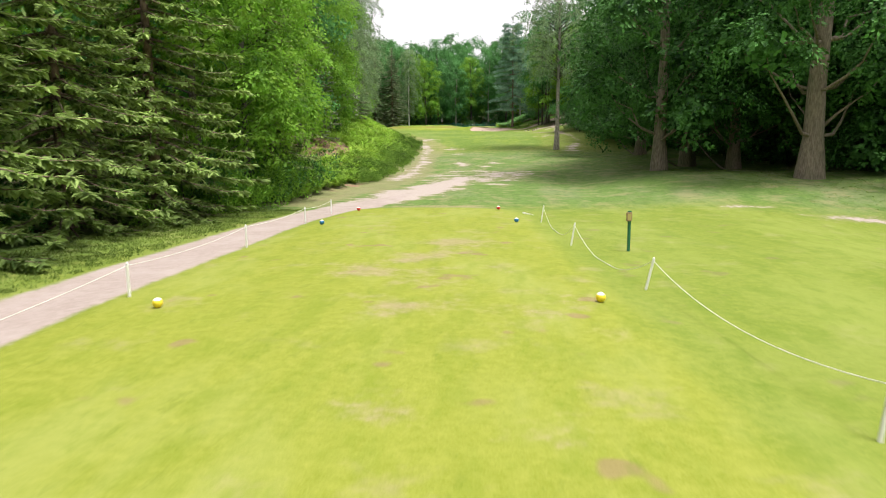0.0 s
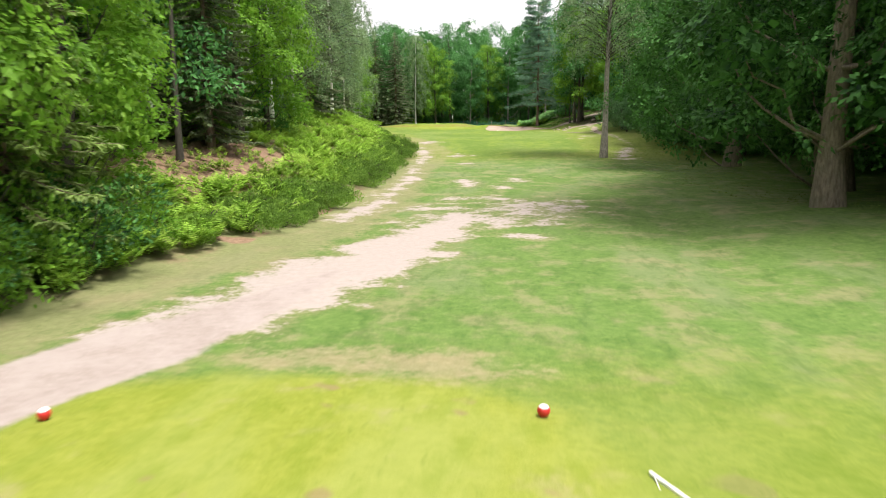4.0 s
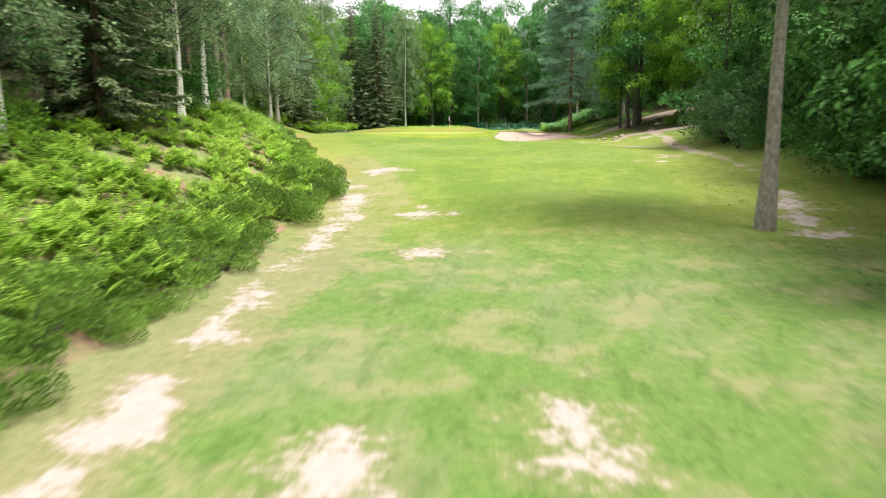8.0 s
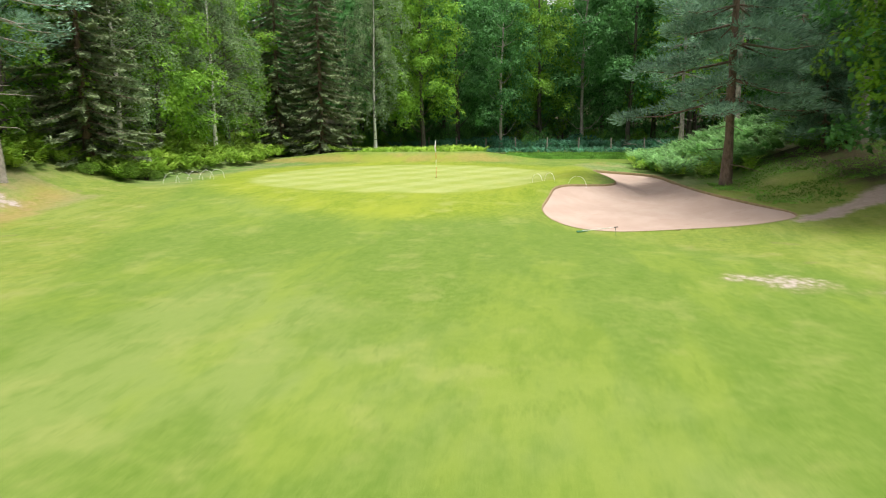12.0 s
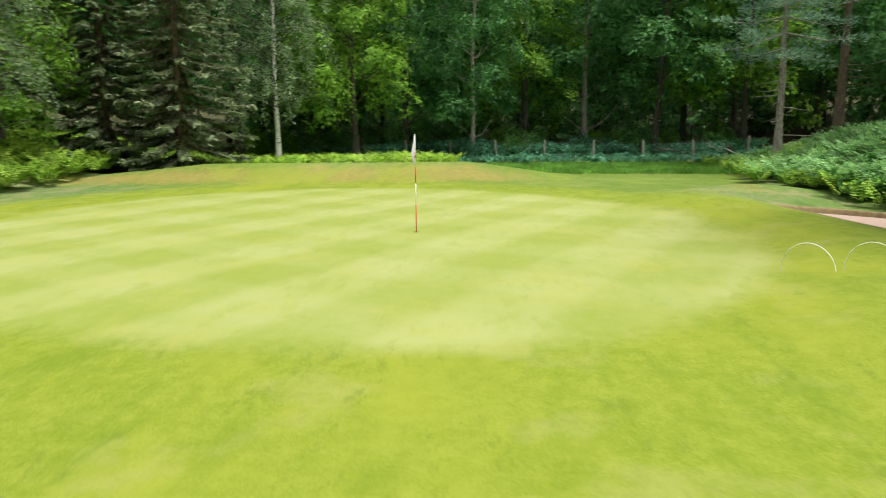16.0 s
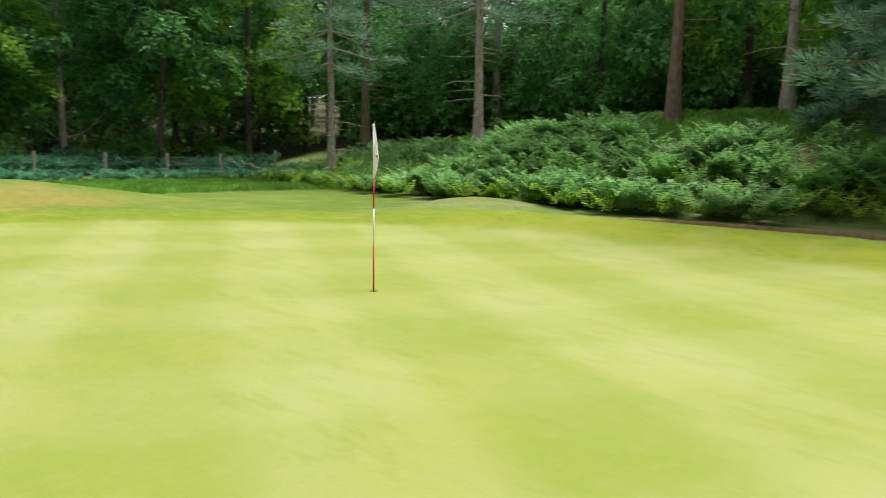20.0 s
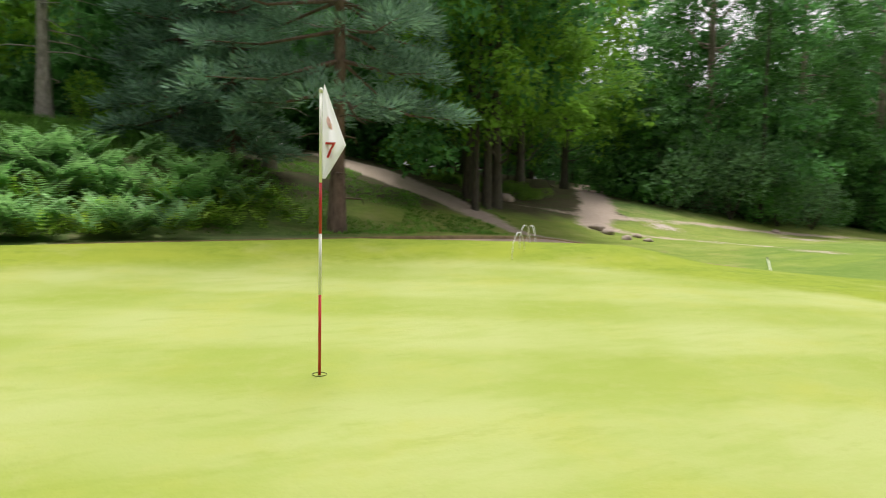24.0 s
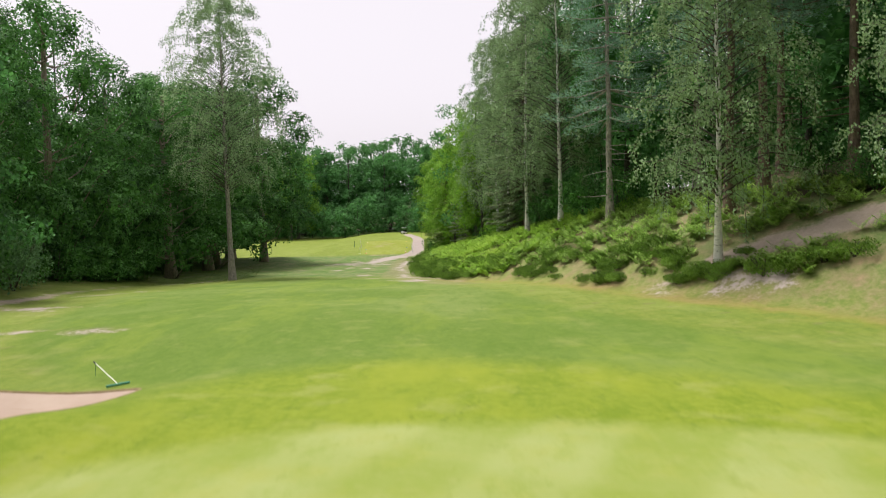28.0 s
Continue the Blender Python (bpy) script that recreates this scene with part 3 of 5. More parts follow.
mask_layer("wood", np.maximum.reduce([left_u - np.where(GY < 46, 1.2, 8.0) - 4.0 * np.exp(-((GY - 139) / 6.0) ** 2), right_u - np.where(GY > 150, 11, np.where(GY > 130, 3.2, np.where(GY > 118, 8.0, 7.0))), GY - 186.0, -95 - GY]))
scuffs = np.max([w - np.hypot((GX - a) / 1.5, GY - b) for a, b, w in ((-3.05, 15.2, 0.7), (-1.9, 15.3, 0.5), (-1.3, 15.9, 0.5), (-0.3, 16.3, 0.6), (-1.3, 14.2, 0.6), (-1.6, 11.9, 0.6), (0.1, 11.8, 0.5), (-0.9, 12.4, 0.4), (-2.6, 17.9, 0.6), (-1.8, 18.1, 0.5), (0.3, 15.6, 0.3), (-2.6, 17.0, 0.5), (-3.5, 16.2, 0.4), (-4.6, 36.8, 1.0), (-2.6, 36.5, 1.1), (-0.9, 36.6, 0.6), (1.4, 10.4, 0.35), (-1.4, 7.0, 0.35), (0.4, 6.8, 0.35), (1.0, 12.6, 0.3), (-1.6, 20.6, 1.0))], axis=0)
mask_layer("scuff", scuffs)
mask_layer("dry", np.where((GY > 36) & (GY < 142), np.minimum(left_u + np.where(GY < 44, 2.2, np.where(GY < 80, 3.4, np.where(GY < 112, 3.8, 1.0))), np.where(GY < 84, 1.0, 0.35)), -3))

mask_layer("fescue", np.maximum(np.minimum(np.minimum(1.1 - np.abs(GY - 166.3 - 0.06 * (GX + 20)), (GX + 33) * 0.5), (-11.5 - GX) * 0.4), np.maximum(0.5 - np.hypot(GX + 5.2, (GY - 158.4) * 0.8), 0.8 - np.abs(along(GX, GY, ((-31, 141, 0.0), (-27.5, 132.5, 0.0), (-22, 120, 0.0), (-14, 102.5, 0.0)))))))

# the bunker: raked sand lying in the hollow, and its brown turf lip
bx, by = np.meshgrid(np.arange(-9.4, 2.8, 0.11), np.arange(135.6, 157, 0.11))
bd = inside(bx, by, BUNKER)
keep = (bd > -0.45)
cell = keep[:-1, :-1] & keep[1:, :-1] & keep[:-1, 1:] & keep[1:, 1:]
bid = np.arange(bx.size).reshape(bx.shape)
bq = np.stack([bid[:-1, :-1], bid[:-1, 1:], bid[1:, 1:], bid[1:, :-1]], -1)[cell]
ripple = (0.010 * np.sin(bx * 9 + by * 3) + 0.022 * np.sin(by * 2.1 + bx)) * np.clip(bd / 0.5, 0, 1) - 0.10 * (bd < -0.2)
prints = rng_for(17)
for fx, fy in zip(prints.uniform(-7.5, 0, 90), prints.uniform(138, 154, 90)):
    ripple -= 0.035 * np.exp(-(((bx - fx) / 0.13) ** 2 + ((by - fy) / 0.16) ** 2)) * (bd > 0.3)

used = np.unique(bq)
remap = np.zeros(bx.size, int)
remap[used] = np.arange(len(used))
bunker_ob = part("bunker_sand", np.stack([bx, by, bunker_floor(bx, by) + ripple], -1).reshape(-1, 3)[used], remap[bq], SAND, smooth=True)
tagged(bunker_ob, "pale pink raked sand filling the greenside bunker", "bunker sand", kind="structure")
lip_v, lip_f = [], []
for i, (x, y) in enumerate(BUNKER):
    px, py = BUNKER[i - 1]
    qx, qy = BUNKER[(i + 1) % len(BUNKER)]
    nx_, ny_ = (py - qy), (qx - px)
    k = math.hypot(nx_, ny_)
    nx_, ny_ = nx_ / k, ny_ / k
    for off, dz in ((-0.03, 0.004), (0.0, 0.012), (0.035, -0.03), (0.055, -0.20)):
        lip_v.append((x + nx_ * off, y + ny_ * off, lie(x, y) + dz + (0.006 * math.sin(i * 2.3) if dz < 0 else 0)))
    j = (i + 1) % len(BUNKER)
    for s in range(3):
        lip_f.append([i * 4 + s, j * 4 + s, j * 4 + s + 1, i * 4 + s + 1])
tagged(part("bunker_lip", lip_v, lip_f, SOIL, smooth=True), "brown turf lip round the edge of the bunker", "bunker edge", kind="structure")


# ---- trees and plants: builders ----
def joined(pieces):
    """Vertices and faces of several pieces as one."""
    vs, fs, k = [], [], 0
    for v, f in pieces:
        vs.append(np.asarray(v, float))
        fs.append(np.asarray(f, int) + k)
        k += len(v)
    return np.concatenate(vs), np.concatenate(fs)


def tube(points, radii, sides=7):
    """A tapering limb along a line of points."""
    pts = np.asarray(points, float)
    ways = np.gradient(pts, axis=0)
    ways /= np.linalg.norm(ways, axis=1)[:, None] + 1e-9
    side = np.cross(ways, np.where(np.abs(ways[:, 2:3]) > 0.9, [[1.0, 0, 0]], [[0, 0, 1.0]]))
    side /= np.linalg.norm(side, axis=1)[:, None] + 1e-9
    up = np.cross(ways, side)
    a = np.arange(sides) * 2 * np.pi / sides
    ring = np.cos(a)[None, :, None] * side[:, None] + np.sin(a)[None, :, None] * up[:, None]
    v = pts[:, None] + ring * np.asarray(radii, float)[:, None, None]
    k = len(pts)
    i, j = np.meshgrid(np.arange(k - 1), np.arange(sides), indexing="ij")
    f = np.stack([i * sides + j, i * sides + (j + 1) % sides, (i + 1) * sides + (j + 1) % sides, (i + 1) * sides + j], -1).reshape(-1, 4)
    return v.reshape(-1, 3), f


def blades(c, way, normal, length, width, cup=0.15):
    """Leaf by leaf, a pointed four-cornered blade that starts at c and grows along way."""
    way = way / (np.linalg.norm(way, axis=1)[:, None] + 1e-9)
    b = np.cross(normal, way)
    b /= np.linalg.norm(b, axis=1)[:, None] + 1e-9
    n = np.cross(way, b)
    L, W = np.broadcast_to(length, len(c))[:, None], np.broadcast_to(width, len(c))[:, None]
    mid = c + way * L * 0.45 + n * W * cup
    v = np.stack([c, mid + b * W / 2, c + way * L, mid - b * W / 2], 1).reshape(-1, 3)
    return v, np.arange(len(c) * 4).reshape(-1, 4)


def on_ball(r, k):
    v = r.normal(size=(k, 3))
    return v / np.linalg.norm(v, axis=1)[:, None]


def trunk_line(r, height, lean=0.02, bend=0.25, steps=9):
    z = np.linspace(-0.3, height, steps)
    dx, dy = np.cumsum(r.normal(0, bend * height / 60, (2, steps)), axis=1)
    return np.stack([dx - dx[0] + lean * z, dy - dy[0], z], 1)


def flare(z, radius, height, taper=0.75):
    return radius * (1 - taper * np.clip(z, 0, None) / height) * (1 + 0.55 * np.exp(-np.clip(z, 0, None) / (radius * 1.6)))


def tree_root(name, label, category, group="woodland trees"):
    return tagged(new(name), label, category, group)


def broadleaf(name, label, height, radius, low, leaves, leaf, girth, leaf_mat, bark_mat, seed, lobes=22, spread=0.36, per=8, clump=None):
    """A tree with a crown of uneven leafy lobes on forking limbs."""
    r = rng_for(seed)
    root = tree_root(name, label, "tree")
    line = trunk_line(r, height * 0.86)
    centres, sizes, limbs = [], [], [tube(line, flare(line[:, 2], girth, height), 11)]
    for i in range(lobes):
        f = (i + r.rand()) / lobes
        z = low + (height - low) * (0.06 + 0.86 * f)
        ring = radius * math.sqrt(max(0.06, 1 - ((f - 0.36) / 0.68) ** 2))
        a = i * 2.4 + r.rand() * 0.8
        out = ring * (0.50 + 0.32 * r.rand())
        size = radius * spread * (0.75 + 0.5 * r.rand()) * (1.15 - 0.35 * f)
        centres.append((math.cos(a) * out, math.sin(a) * out, z))
        sizes.append(size)
        s = max(low * 0.85, z - out * 0.40)
        k = np.interp(s, line[:, 2], np.arange(len(line)))
        base = line[int(k)]
        tip = np.array(centres[-1])
        bend = np.array([0, 0, -0.16 * out]) + r.normal(0, 0.06 * out, 3)
        run = [base * (1 - q) + tip * q + bend * 4 * q * (1 - q) * (1.3 - q) + r.normal(0, 0.035 * out, 3) * (0 < q < 1) for q in (0, 0.2, 0.4, 0.6, 0.8, 1)]
        limbs.append(tube(run, girth * np.array([0.24, 0.18, 0.14, 0.10, 0.065, 0.03]), 6))
    part("trunk", *joined(limbs), bark_mat, root, smooth=True)
    centres, sizes = np.array(centres), np.array(sizes)
    clump = clump or leaf * 0.75
    k = leaves // per
    pick = r.choice(lobes, k * 4, p=sizes ** 2 / np.sum(sizes ** 2))
    d = on_ball(r, k * 4)
    d[:, 2] += 0.25
    d /= np.linalg.norm(d, axis=1)[:, None]
    squash = np.array([1.15, 1.15, 0.80])
    lump = 1 + 0.20 * np.sin(d[:, 0] * 5 + pick) * np.sin(d[:, 1] * 6 + pick * 2) + 0.15 * np.sin(d[:, 2] * 8 + pick)
    shell = 1 - 0.30 * r.rand(k * 4) ** 2.0 + 0.10 * r.normal(size=k * 4)
    c = centres[pick] + d * (sizes[pick] * shell * lump)[:, None] * squash
    gap = np.linalg.norm((c[:, None] - centres[None]) / squash, axis=2) / sizes[None]
    gap[np.arange(k * 4), pick] = 9
    outer = np.flatnonzero((gap.min(axis=1) > 0.84) | (r.rand(k * 4) < 0.06))[:k]
    c, d, k = c[outer], d[outer], len(outer)
    tilt = d * 0.9 + r.normal(0, 0.28, (k, 3)) + np.array([0, 0, 0.45])
    c, tilt, d = np.repeat(c, per, 0), np.repeat(tilt / np.linalg.norm(tilt, axis=1)[:, None], per, 0), np.repeat(d, per, 0)
    leaves = len(c)
    around = on_ball(r, leaves)
    around -= tilt * np.sum(around * tilt, axis=1)[:, None]
    rho = r.rand(leaves) ** 0.6
    c = c + around * clump * (0.2 + 0.9 * rho)[:, None] - tilt * (clump * 0.45 * rho * rho * (per > 8))[:, None]
    c[:, 2] = np.maximum(c[:, 2], 0.15 + 0.5 * r.rand(leaves))
    normal = tilt + r.normal(0, 0.22, (leaves, 3))
    way = around + d * 0.25 + np.array([0, 0, -0.30]) + r.normal(0, 0.25, (leaves, 3))
    way -= normal * (np.sum(way * normal, axis=1) / np.sum(normal * normal, axis=1))[:, None] * 0.8
    size = leaf * (0.60 + 0.6 * r.rand(leaves))
    inner = np.repeat(np.arange(lobes), 120 if per > 8 else 40)
    q = on_ball(r, len(inner))
    core = centres[inner] + q * (sizes[inner] * (0.60 if per > 8 else 0.5) * r.rand(len(inner)) ** 0.5)[:, None] * np.array([1.15, 1.15, 0.8])
    core[:, 2] = np.maximum(core[:, 2], 0.3)
    bulk = sizes[inner] * (0.22 + 0.14 * r.rand(len(inner))) * (0.62 if per > 8 else 1.2)
    part("crown", *joined([blades(c, way, normal, size, size * 0.62), blades(core, on_ball(r, len(inner)), q + r.normal(0, 0.3, q.shape), bulk, bulk * 0.8)]), leaf_mat, root)
    return root


def spruce(name, label, height, radius, seed, leaf_mat, low=0.4, tiers=36, thin=1.0):
    """A conifer of drooping tiers, its sprays hanging from the boughs."""
    r = rng_for(seed)
    root = tree_root(name, label, "spruce tree")
    line = trunk_line(r, height, 0.0, 0.08)
    boughs, cs, ways, norms, sizes = [tube(line, flare(line[:, 2], height * 0.013, height, 0.92), 9)], [], [], [], []
    for i in range(tiers):
        f = i / tiers
        z = low + (height - low) * (1 - (1 - f) ** 1.15)
        reach = radius * (1 - f) ** 0.8 * (0.55 + 0.45 * min(1, f * 8 + 0.45)) + 0.2
        for j in range(int(8 - 3 * f)):
            a = j * 2 * math.pi / int(8 - 3 * f) + i * 1.3 + r.rand() * 0.5
            R = reach * (0.75 + 0.45 * r.rand())
            s = np.linspace(0, 1, 5)
            droop = -0.42 * R * s ** 1.3 + 0.22 * R * s ** 3 + r.normal(0, 0.08)
            p = np.stack([np.cos(a) * R * s, np.sin(a) * R * s, z + droop], 1)
            boughs.append(tube(p, 0.035 * (1.15 - s) * (0.6 + R / 4), 4))
            k = max(10, int(R * 36 * thin))
            u = 0.08 + 0.92 * r.rand(k) ** 0.8
            at = np.stack([np.interp(u, s, p[:, q]) for q in range(3)], 1)
            side = np.where(r.rand(k) < 0.5, 1, -1)[:, None] * np.array([-math.sin(a), math.cos(a), 0])
            w = side * (0.4 + 0.6 * r.rand(k))[:, None] + np.array([math.cos(a), math.sin(a), 0]) * 0.7 + np.array([0, 0, -1.0]) * (0.05 + 0.9 * r.rand(k) ** 1.6)[:, None]
            cs.append(at)
            ways.append(w)
            norms.append(np.tile([0, 0, 1.0], (k, 1)) + r.normal(0, 0.35, (k, 3)))
            sizes.append((0.20 + 0.22 * r.rand(k)) * (0.6 + 0.5 * R / radius))
    part("trunk", *joined(boughs), BARK_PINE, root, smooth=True)
    s = np.concatenate(sizes)
    c, w, nn = np.concatenate(cs), np.concatenate(ways), np.concatenate(norms)
    # every spray is a pair of narrow fans
    v1, f1 = blades(c, w, nn, s, s * 0.40, 0.1)
    v2, f2 = blades(c, w + r.normal(0, 0.45, w.shape), nn, s * 0.8, s * 0.26, 0.1)
    part("crown", *joined([(v1, f1), (v2, f2)]), leaf_mat, root)
    return root


def pine(name, label, height, low, seed, girth=0.24, reach=3.2, whorls=15, dead=10, leaf_mat=None, tuft=34):
    """A pine with a long bare trunk, dead snags below and flat clouds of needles above."""
    r = rng_for(seed)
    root = tree_root(name, label, "pine tree")
    line = trunk_line(r, height, 0.0, 0.15)
    limbs, cs, ds = [tube(line, flare(line[:, 2], girth, height, 0.8), 10)], [], []
    for i in range(dead):
        z, a, R = low * (0.25 + 0.75 * r.rand()), r.rand() * 6.3, 0.6 + 1.6 * r.rand()
        x0, y0 = np.interp(z, line[:, 2], line[:, 0]), np.interp(z, line[:, 2], line[:, 1])
        limbs.append(tube([(x0, y0, z), (x0 + math.cos(a) * R * 0.6, y0 + math.sin(a) * R * 0.6, z - 0.05), (x0 + math.cos(a + 0.3) * R, y0 + math.sin(a + 0.3) * R, z - 0.35 * r.rand())], [0.035, 0.022, 0.008], 4))
    for i in range(whorls):
        f = (i + 0.5) / whorls
        z = low + (height - low) * f
        x0, y0 = np.interp(z, line[:, 2], line[:, 0]), np.interp(z, line[:, 2], line[:, 1])
        for j in range(4 if f < 0.85 else 3):
            a = j * 1.6 + i * 0.9 + r.rand() * 0.6
            R = reach * (1.0 - 0.6 * f) * (0.6 + 0.6 * r.rand())
            dz = R * (-0.22 + 0.45 * f) + r.normal(0, 0.15)
            tip = np.array([x0 + math.cos(a) * R, y0 + math.sin(a) * R, z + dz])
            knee = np.array([x0, y0, z]) * 0.4 + tip * 0.6 + np.array([0, 0, -0.06 * R])
            limbs.append(tube([(x0, y0, z), knee, tip], [0.06 * (1.2 - f), 0.035, 0.01], 4))
            for q in (1.0, 0.82, 0.62, 0.42)[: 4 if R > 1.6 else 2]:
                for e in (-1, 1):
                    off = np.array([-math.sin(a), math.cos(a), 0]) * e * R * 0.22 * r.rand()
                    cs.append(np.array([x0, y0, z]) * (1 - q) + tip * q + off + r.normal(0, 0.12, 3))
                    ds.append((math.cos(a), math.sin(a), 0.35))
    part("trunk", *joined(limbs), BARK_GREY if dead > 12 else BARK_PINE, root, smooth=True)
    cs, ds = np.repeat(np.array(cs), tuft, 0), np.repeat(np.array(ds), tuft, 0)
    k = len(cs)
    d = on_ball(r, k) * np.array([1, 1, 0.7])
    c = cs + d * (0.42 * r.rand(k) ** 0.6)[:, None] * np.array([1.3, 1.3, 0.75])
    w = d * 0.9 + ds * 0.6 + np.array([0, 0, 0.15])
    s = 0.16 + 0.18 * r.rand(k)
    part("crown", *blades(c, w, on_ball(r, k) + np.array([0, 0, 0.5]), s, s * 0.20, 0.1), leaf_mat or LEAF_PINE, root)
    return root


def birch(name, label, height, radius, low, seed, girth=0.17, strands=165, per=60, leaf=0.23, bark=None):
    """A birch: white trunk, rising limbs and thin hanging strands of small leaves."""
    r = rng_for(seed)
    root = tree_root(name, label, "birch tree")
    line = trunk_line(r, height, 0.01, 0.12)
    part("trunk", *tube(line, flare(line[:, 2], girth, height, 0.9), 9), bark or BARK_BIRCH, root, smooth=True)
    limbs, cs, ways = [], [], []
    for i in range(strands):
        f = (i + r.rand()) / strands
        z = low + (height - low) * f
        a = i * 2.4 + r.rand()
        R = radius * math.sqrt(max(0.05, 1 - ((f - 0.30) / 0.74) ** 2)) * (0.35 + 0.75 * r.rand())
        x0, y0 = np.interp(z, line[:, 2], line[:, 0]), np.interp(z, line[:, 2], line[:, 1])
        lift = 0.35 * R
        s = np.linspace(0, 1, 6)
        hang = (1.0 + 1.8 * r.rand()) * (1 - 0.5 * f)
        p = np.stack([x0 + math.cos(a) * R * np.minimum(1, s * 1.5), y0 + math.sin(a) * R * np.minimum(1, s * 1.5), z + lift * np.sin(np.minimum(1, s * 1.7) * 1.8) - hang * np.clip(s - 0.5, 0, 1) ** 1.2 * 2.2], 1)
        limbs.append(tube(p, 0.03 * (1.1 - s) * (1.3 - f), 4))
        u = 0.25 + 0.75 * r.rand(per)
        at = np.stack([np.interp(u, s, p[:, q]) for q in range(3)], 1)
        cs.append(at + r.normal(0, 0.15, (per, 3)))
        ways.append(r.normal(0, 0.6, (per, 3)) + np.array([math.cos(a) * 0.3, math.sin(a) * 0.3, -0.7]))
    part("twig", *joined(limbs), BARK_DARK, root, "thin dark hanging twigs")
    c, w = np.concatenate(cs), np.concatenate(ways)
    c[:, 2] = np.maximum(c[:, 2], 0.8)
    s = leaf * (0.6 + 0.8 * r.rand(len(c)))
    part("crown", *blades(c, w, on_ball(r, len(c)) + np.array([0, 0, 0.4]), s, s * 0.85), LEAF_BIRCH, root)
    return root


def woodland_tree(name, label, height, low, radius, leaves, leaf, girth, seed, leaf_mat=None):
    """A slim forest tree: dark straight stem and loose layered sprays."""
    r = rng_for(seed)
    root = tree_root(name, label, "tree")
    line = trunk_line(r, height * 0.9, 0.0, 0.2, 7)
    part("trunk", *tube(line, flare(line[:, 2], girth, height, 0.8), 7), BARK_DARK, root, smooth=True)
    layers = 16
    centres = np.stack([radius * 0.55 * r.normal(size=layers), radius * 0.55 * r.normal(size=layers), low + (height - low) * np.linspace(0, 1, layers)], 1)
    pick = r.randint(0, layers, leaves)
    d = on_ball(r, leaves) * (r.rand(leaves) ** 0.4)[:, None] * np.array([radius * 0.55, radius * 0.55, height / 18])
    c = centres[pick] + d
    size = leaf * (0.6 + 0.8 * r.rand(leaves))
    part("crown", *blades(c, on_ball(r, leaves) + np.array([0, 0, -0.3]), on_ball(r, leaves) * 0.7 + np.array([0, 0, 0.8]), size, size * 0.6), leaf_mat or LEAF_WOOD, root)
    return root


def shrub(name, label, height, radius, leaves, leaf, leaf_mat, seed, category="shrub", upright=0.3):
    """A low bush of several stems and small leaves."""
    r = rng_for(seed)
    root = tree_root(name, label, category, "undergrowth")
    stems = []
    for i in range(7):
        a, R = r.rand() * 6.3, radius * (0.3 + 0.5 * r.rand())
        stems.append(tube([(0, 0, -0.1), (math.cos(a) * R * 0.5, math.sin(a) * R * 0.5, height * 0.45), (math.cos(a) * R, math.sin(a) * R, height * 0.85)], [0.03, 0.02, 0.008], 4))
    part("stem", *joined(stems), BARK_DARK, root)
    k = 9
    centres = np.stack([radius * 0.5 * r.normal(size=k), radius * 0.5 * r.normal(size=k), height * (0.25 + 0.5 * r.rand(k))], 1)
    pick = r.randint(0, k, leaves)
    d = on_ball(r, leaves)
    c = centres[pick] + d * (0.6 + 0.4 * r.rand(leaves) ** 0.5)[:, None] * np.array([radius * 0.5, radius * 0.5, height * 0.34])
    c[:, 2] = np.clip(c[:, 2], 0.03, None)
    size = leaf * (0.6 + 0.8 * r.rand(leaves))
    way = d * 0.6 + on_ball(r, leaves) * 0.6 + np.array([0, 0, upright])
    part("foliage", *blades(c, way, d + on_ball(r, leaves) * 0.5 + np.array([0, 0, 0.4]), size, size * 0.55), leaf_mat, root)
    return root


def fern_bed(name, label, spots, leaf_mat, seed, height=0.8, fronds=4, pairs=9):
    """Bracken growing close together: arching fronds with leaflets in pairs."""
    r = rng_for(seed)
    pts = np.repeat(np.asarray(spots, float), fronds, 0)
    k = len(pts)
    a = r.rand(k) * 2 * np.pi
    tall = height * (0.50 + 0.70 * r.rand(k))
    out = np.stack([np.cos(a), np.sin(a), np.zeros(k)], 1)
    side = np.stack([-np.sin(a), np.cos(a), np.zeros(k)], 1)
    vs = []
    for i in range(pairs + 1):
        s = 0.30 + 0.70 * i / pairs
        stem = pts + out * (tall * 0.66 * s ** 1.7)[:, None] + np.array([0, 0, 1.0]) * (tall * (1.25 * s - 0.38 * s * s))[:, None]
        slope = out * 0.8 + np.array([0, 0, 0.95 - 0.9 * s])
        wide = tall * 0.42 * (1.08 - s) ** 0.7 + 0.02
        if i == pairs:
            vs.append(blades(stem, slope, np.tile([0, 0, 1.0], (k, 1)), tall * 0.22, tall * 0.08, 0.05))
            continue
        for e in (-1, 1):
            w = side * e + slope * 0.55 + np.array([0, 0, -0.12])
            vs.append(blades(stem, w, np.array([0, 0, 1.0]) + out * -0.35 + r.normal(0, 0.2, (k, 3)), wide, tall * 0.95 / pairs, 0.08))
    ob = part(name, *joined(vs), leaf_mat)
    return tagged(ob, label, "bracken", kind="stuff")


def scatter(r, count, box, keep):
    """Random places in a box that keep() allows, with their ground height."""
    x = box[0] + (box[1] - box[0]) * r.rand(count)
    y = box[2] + (box[3] - box[2]) * r.rand(count)
    ok = keep(x, y)
    x, y = x[ok], y[ok]
    return np.stack([x, y, ground(x, y)], 1)


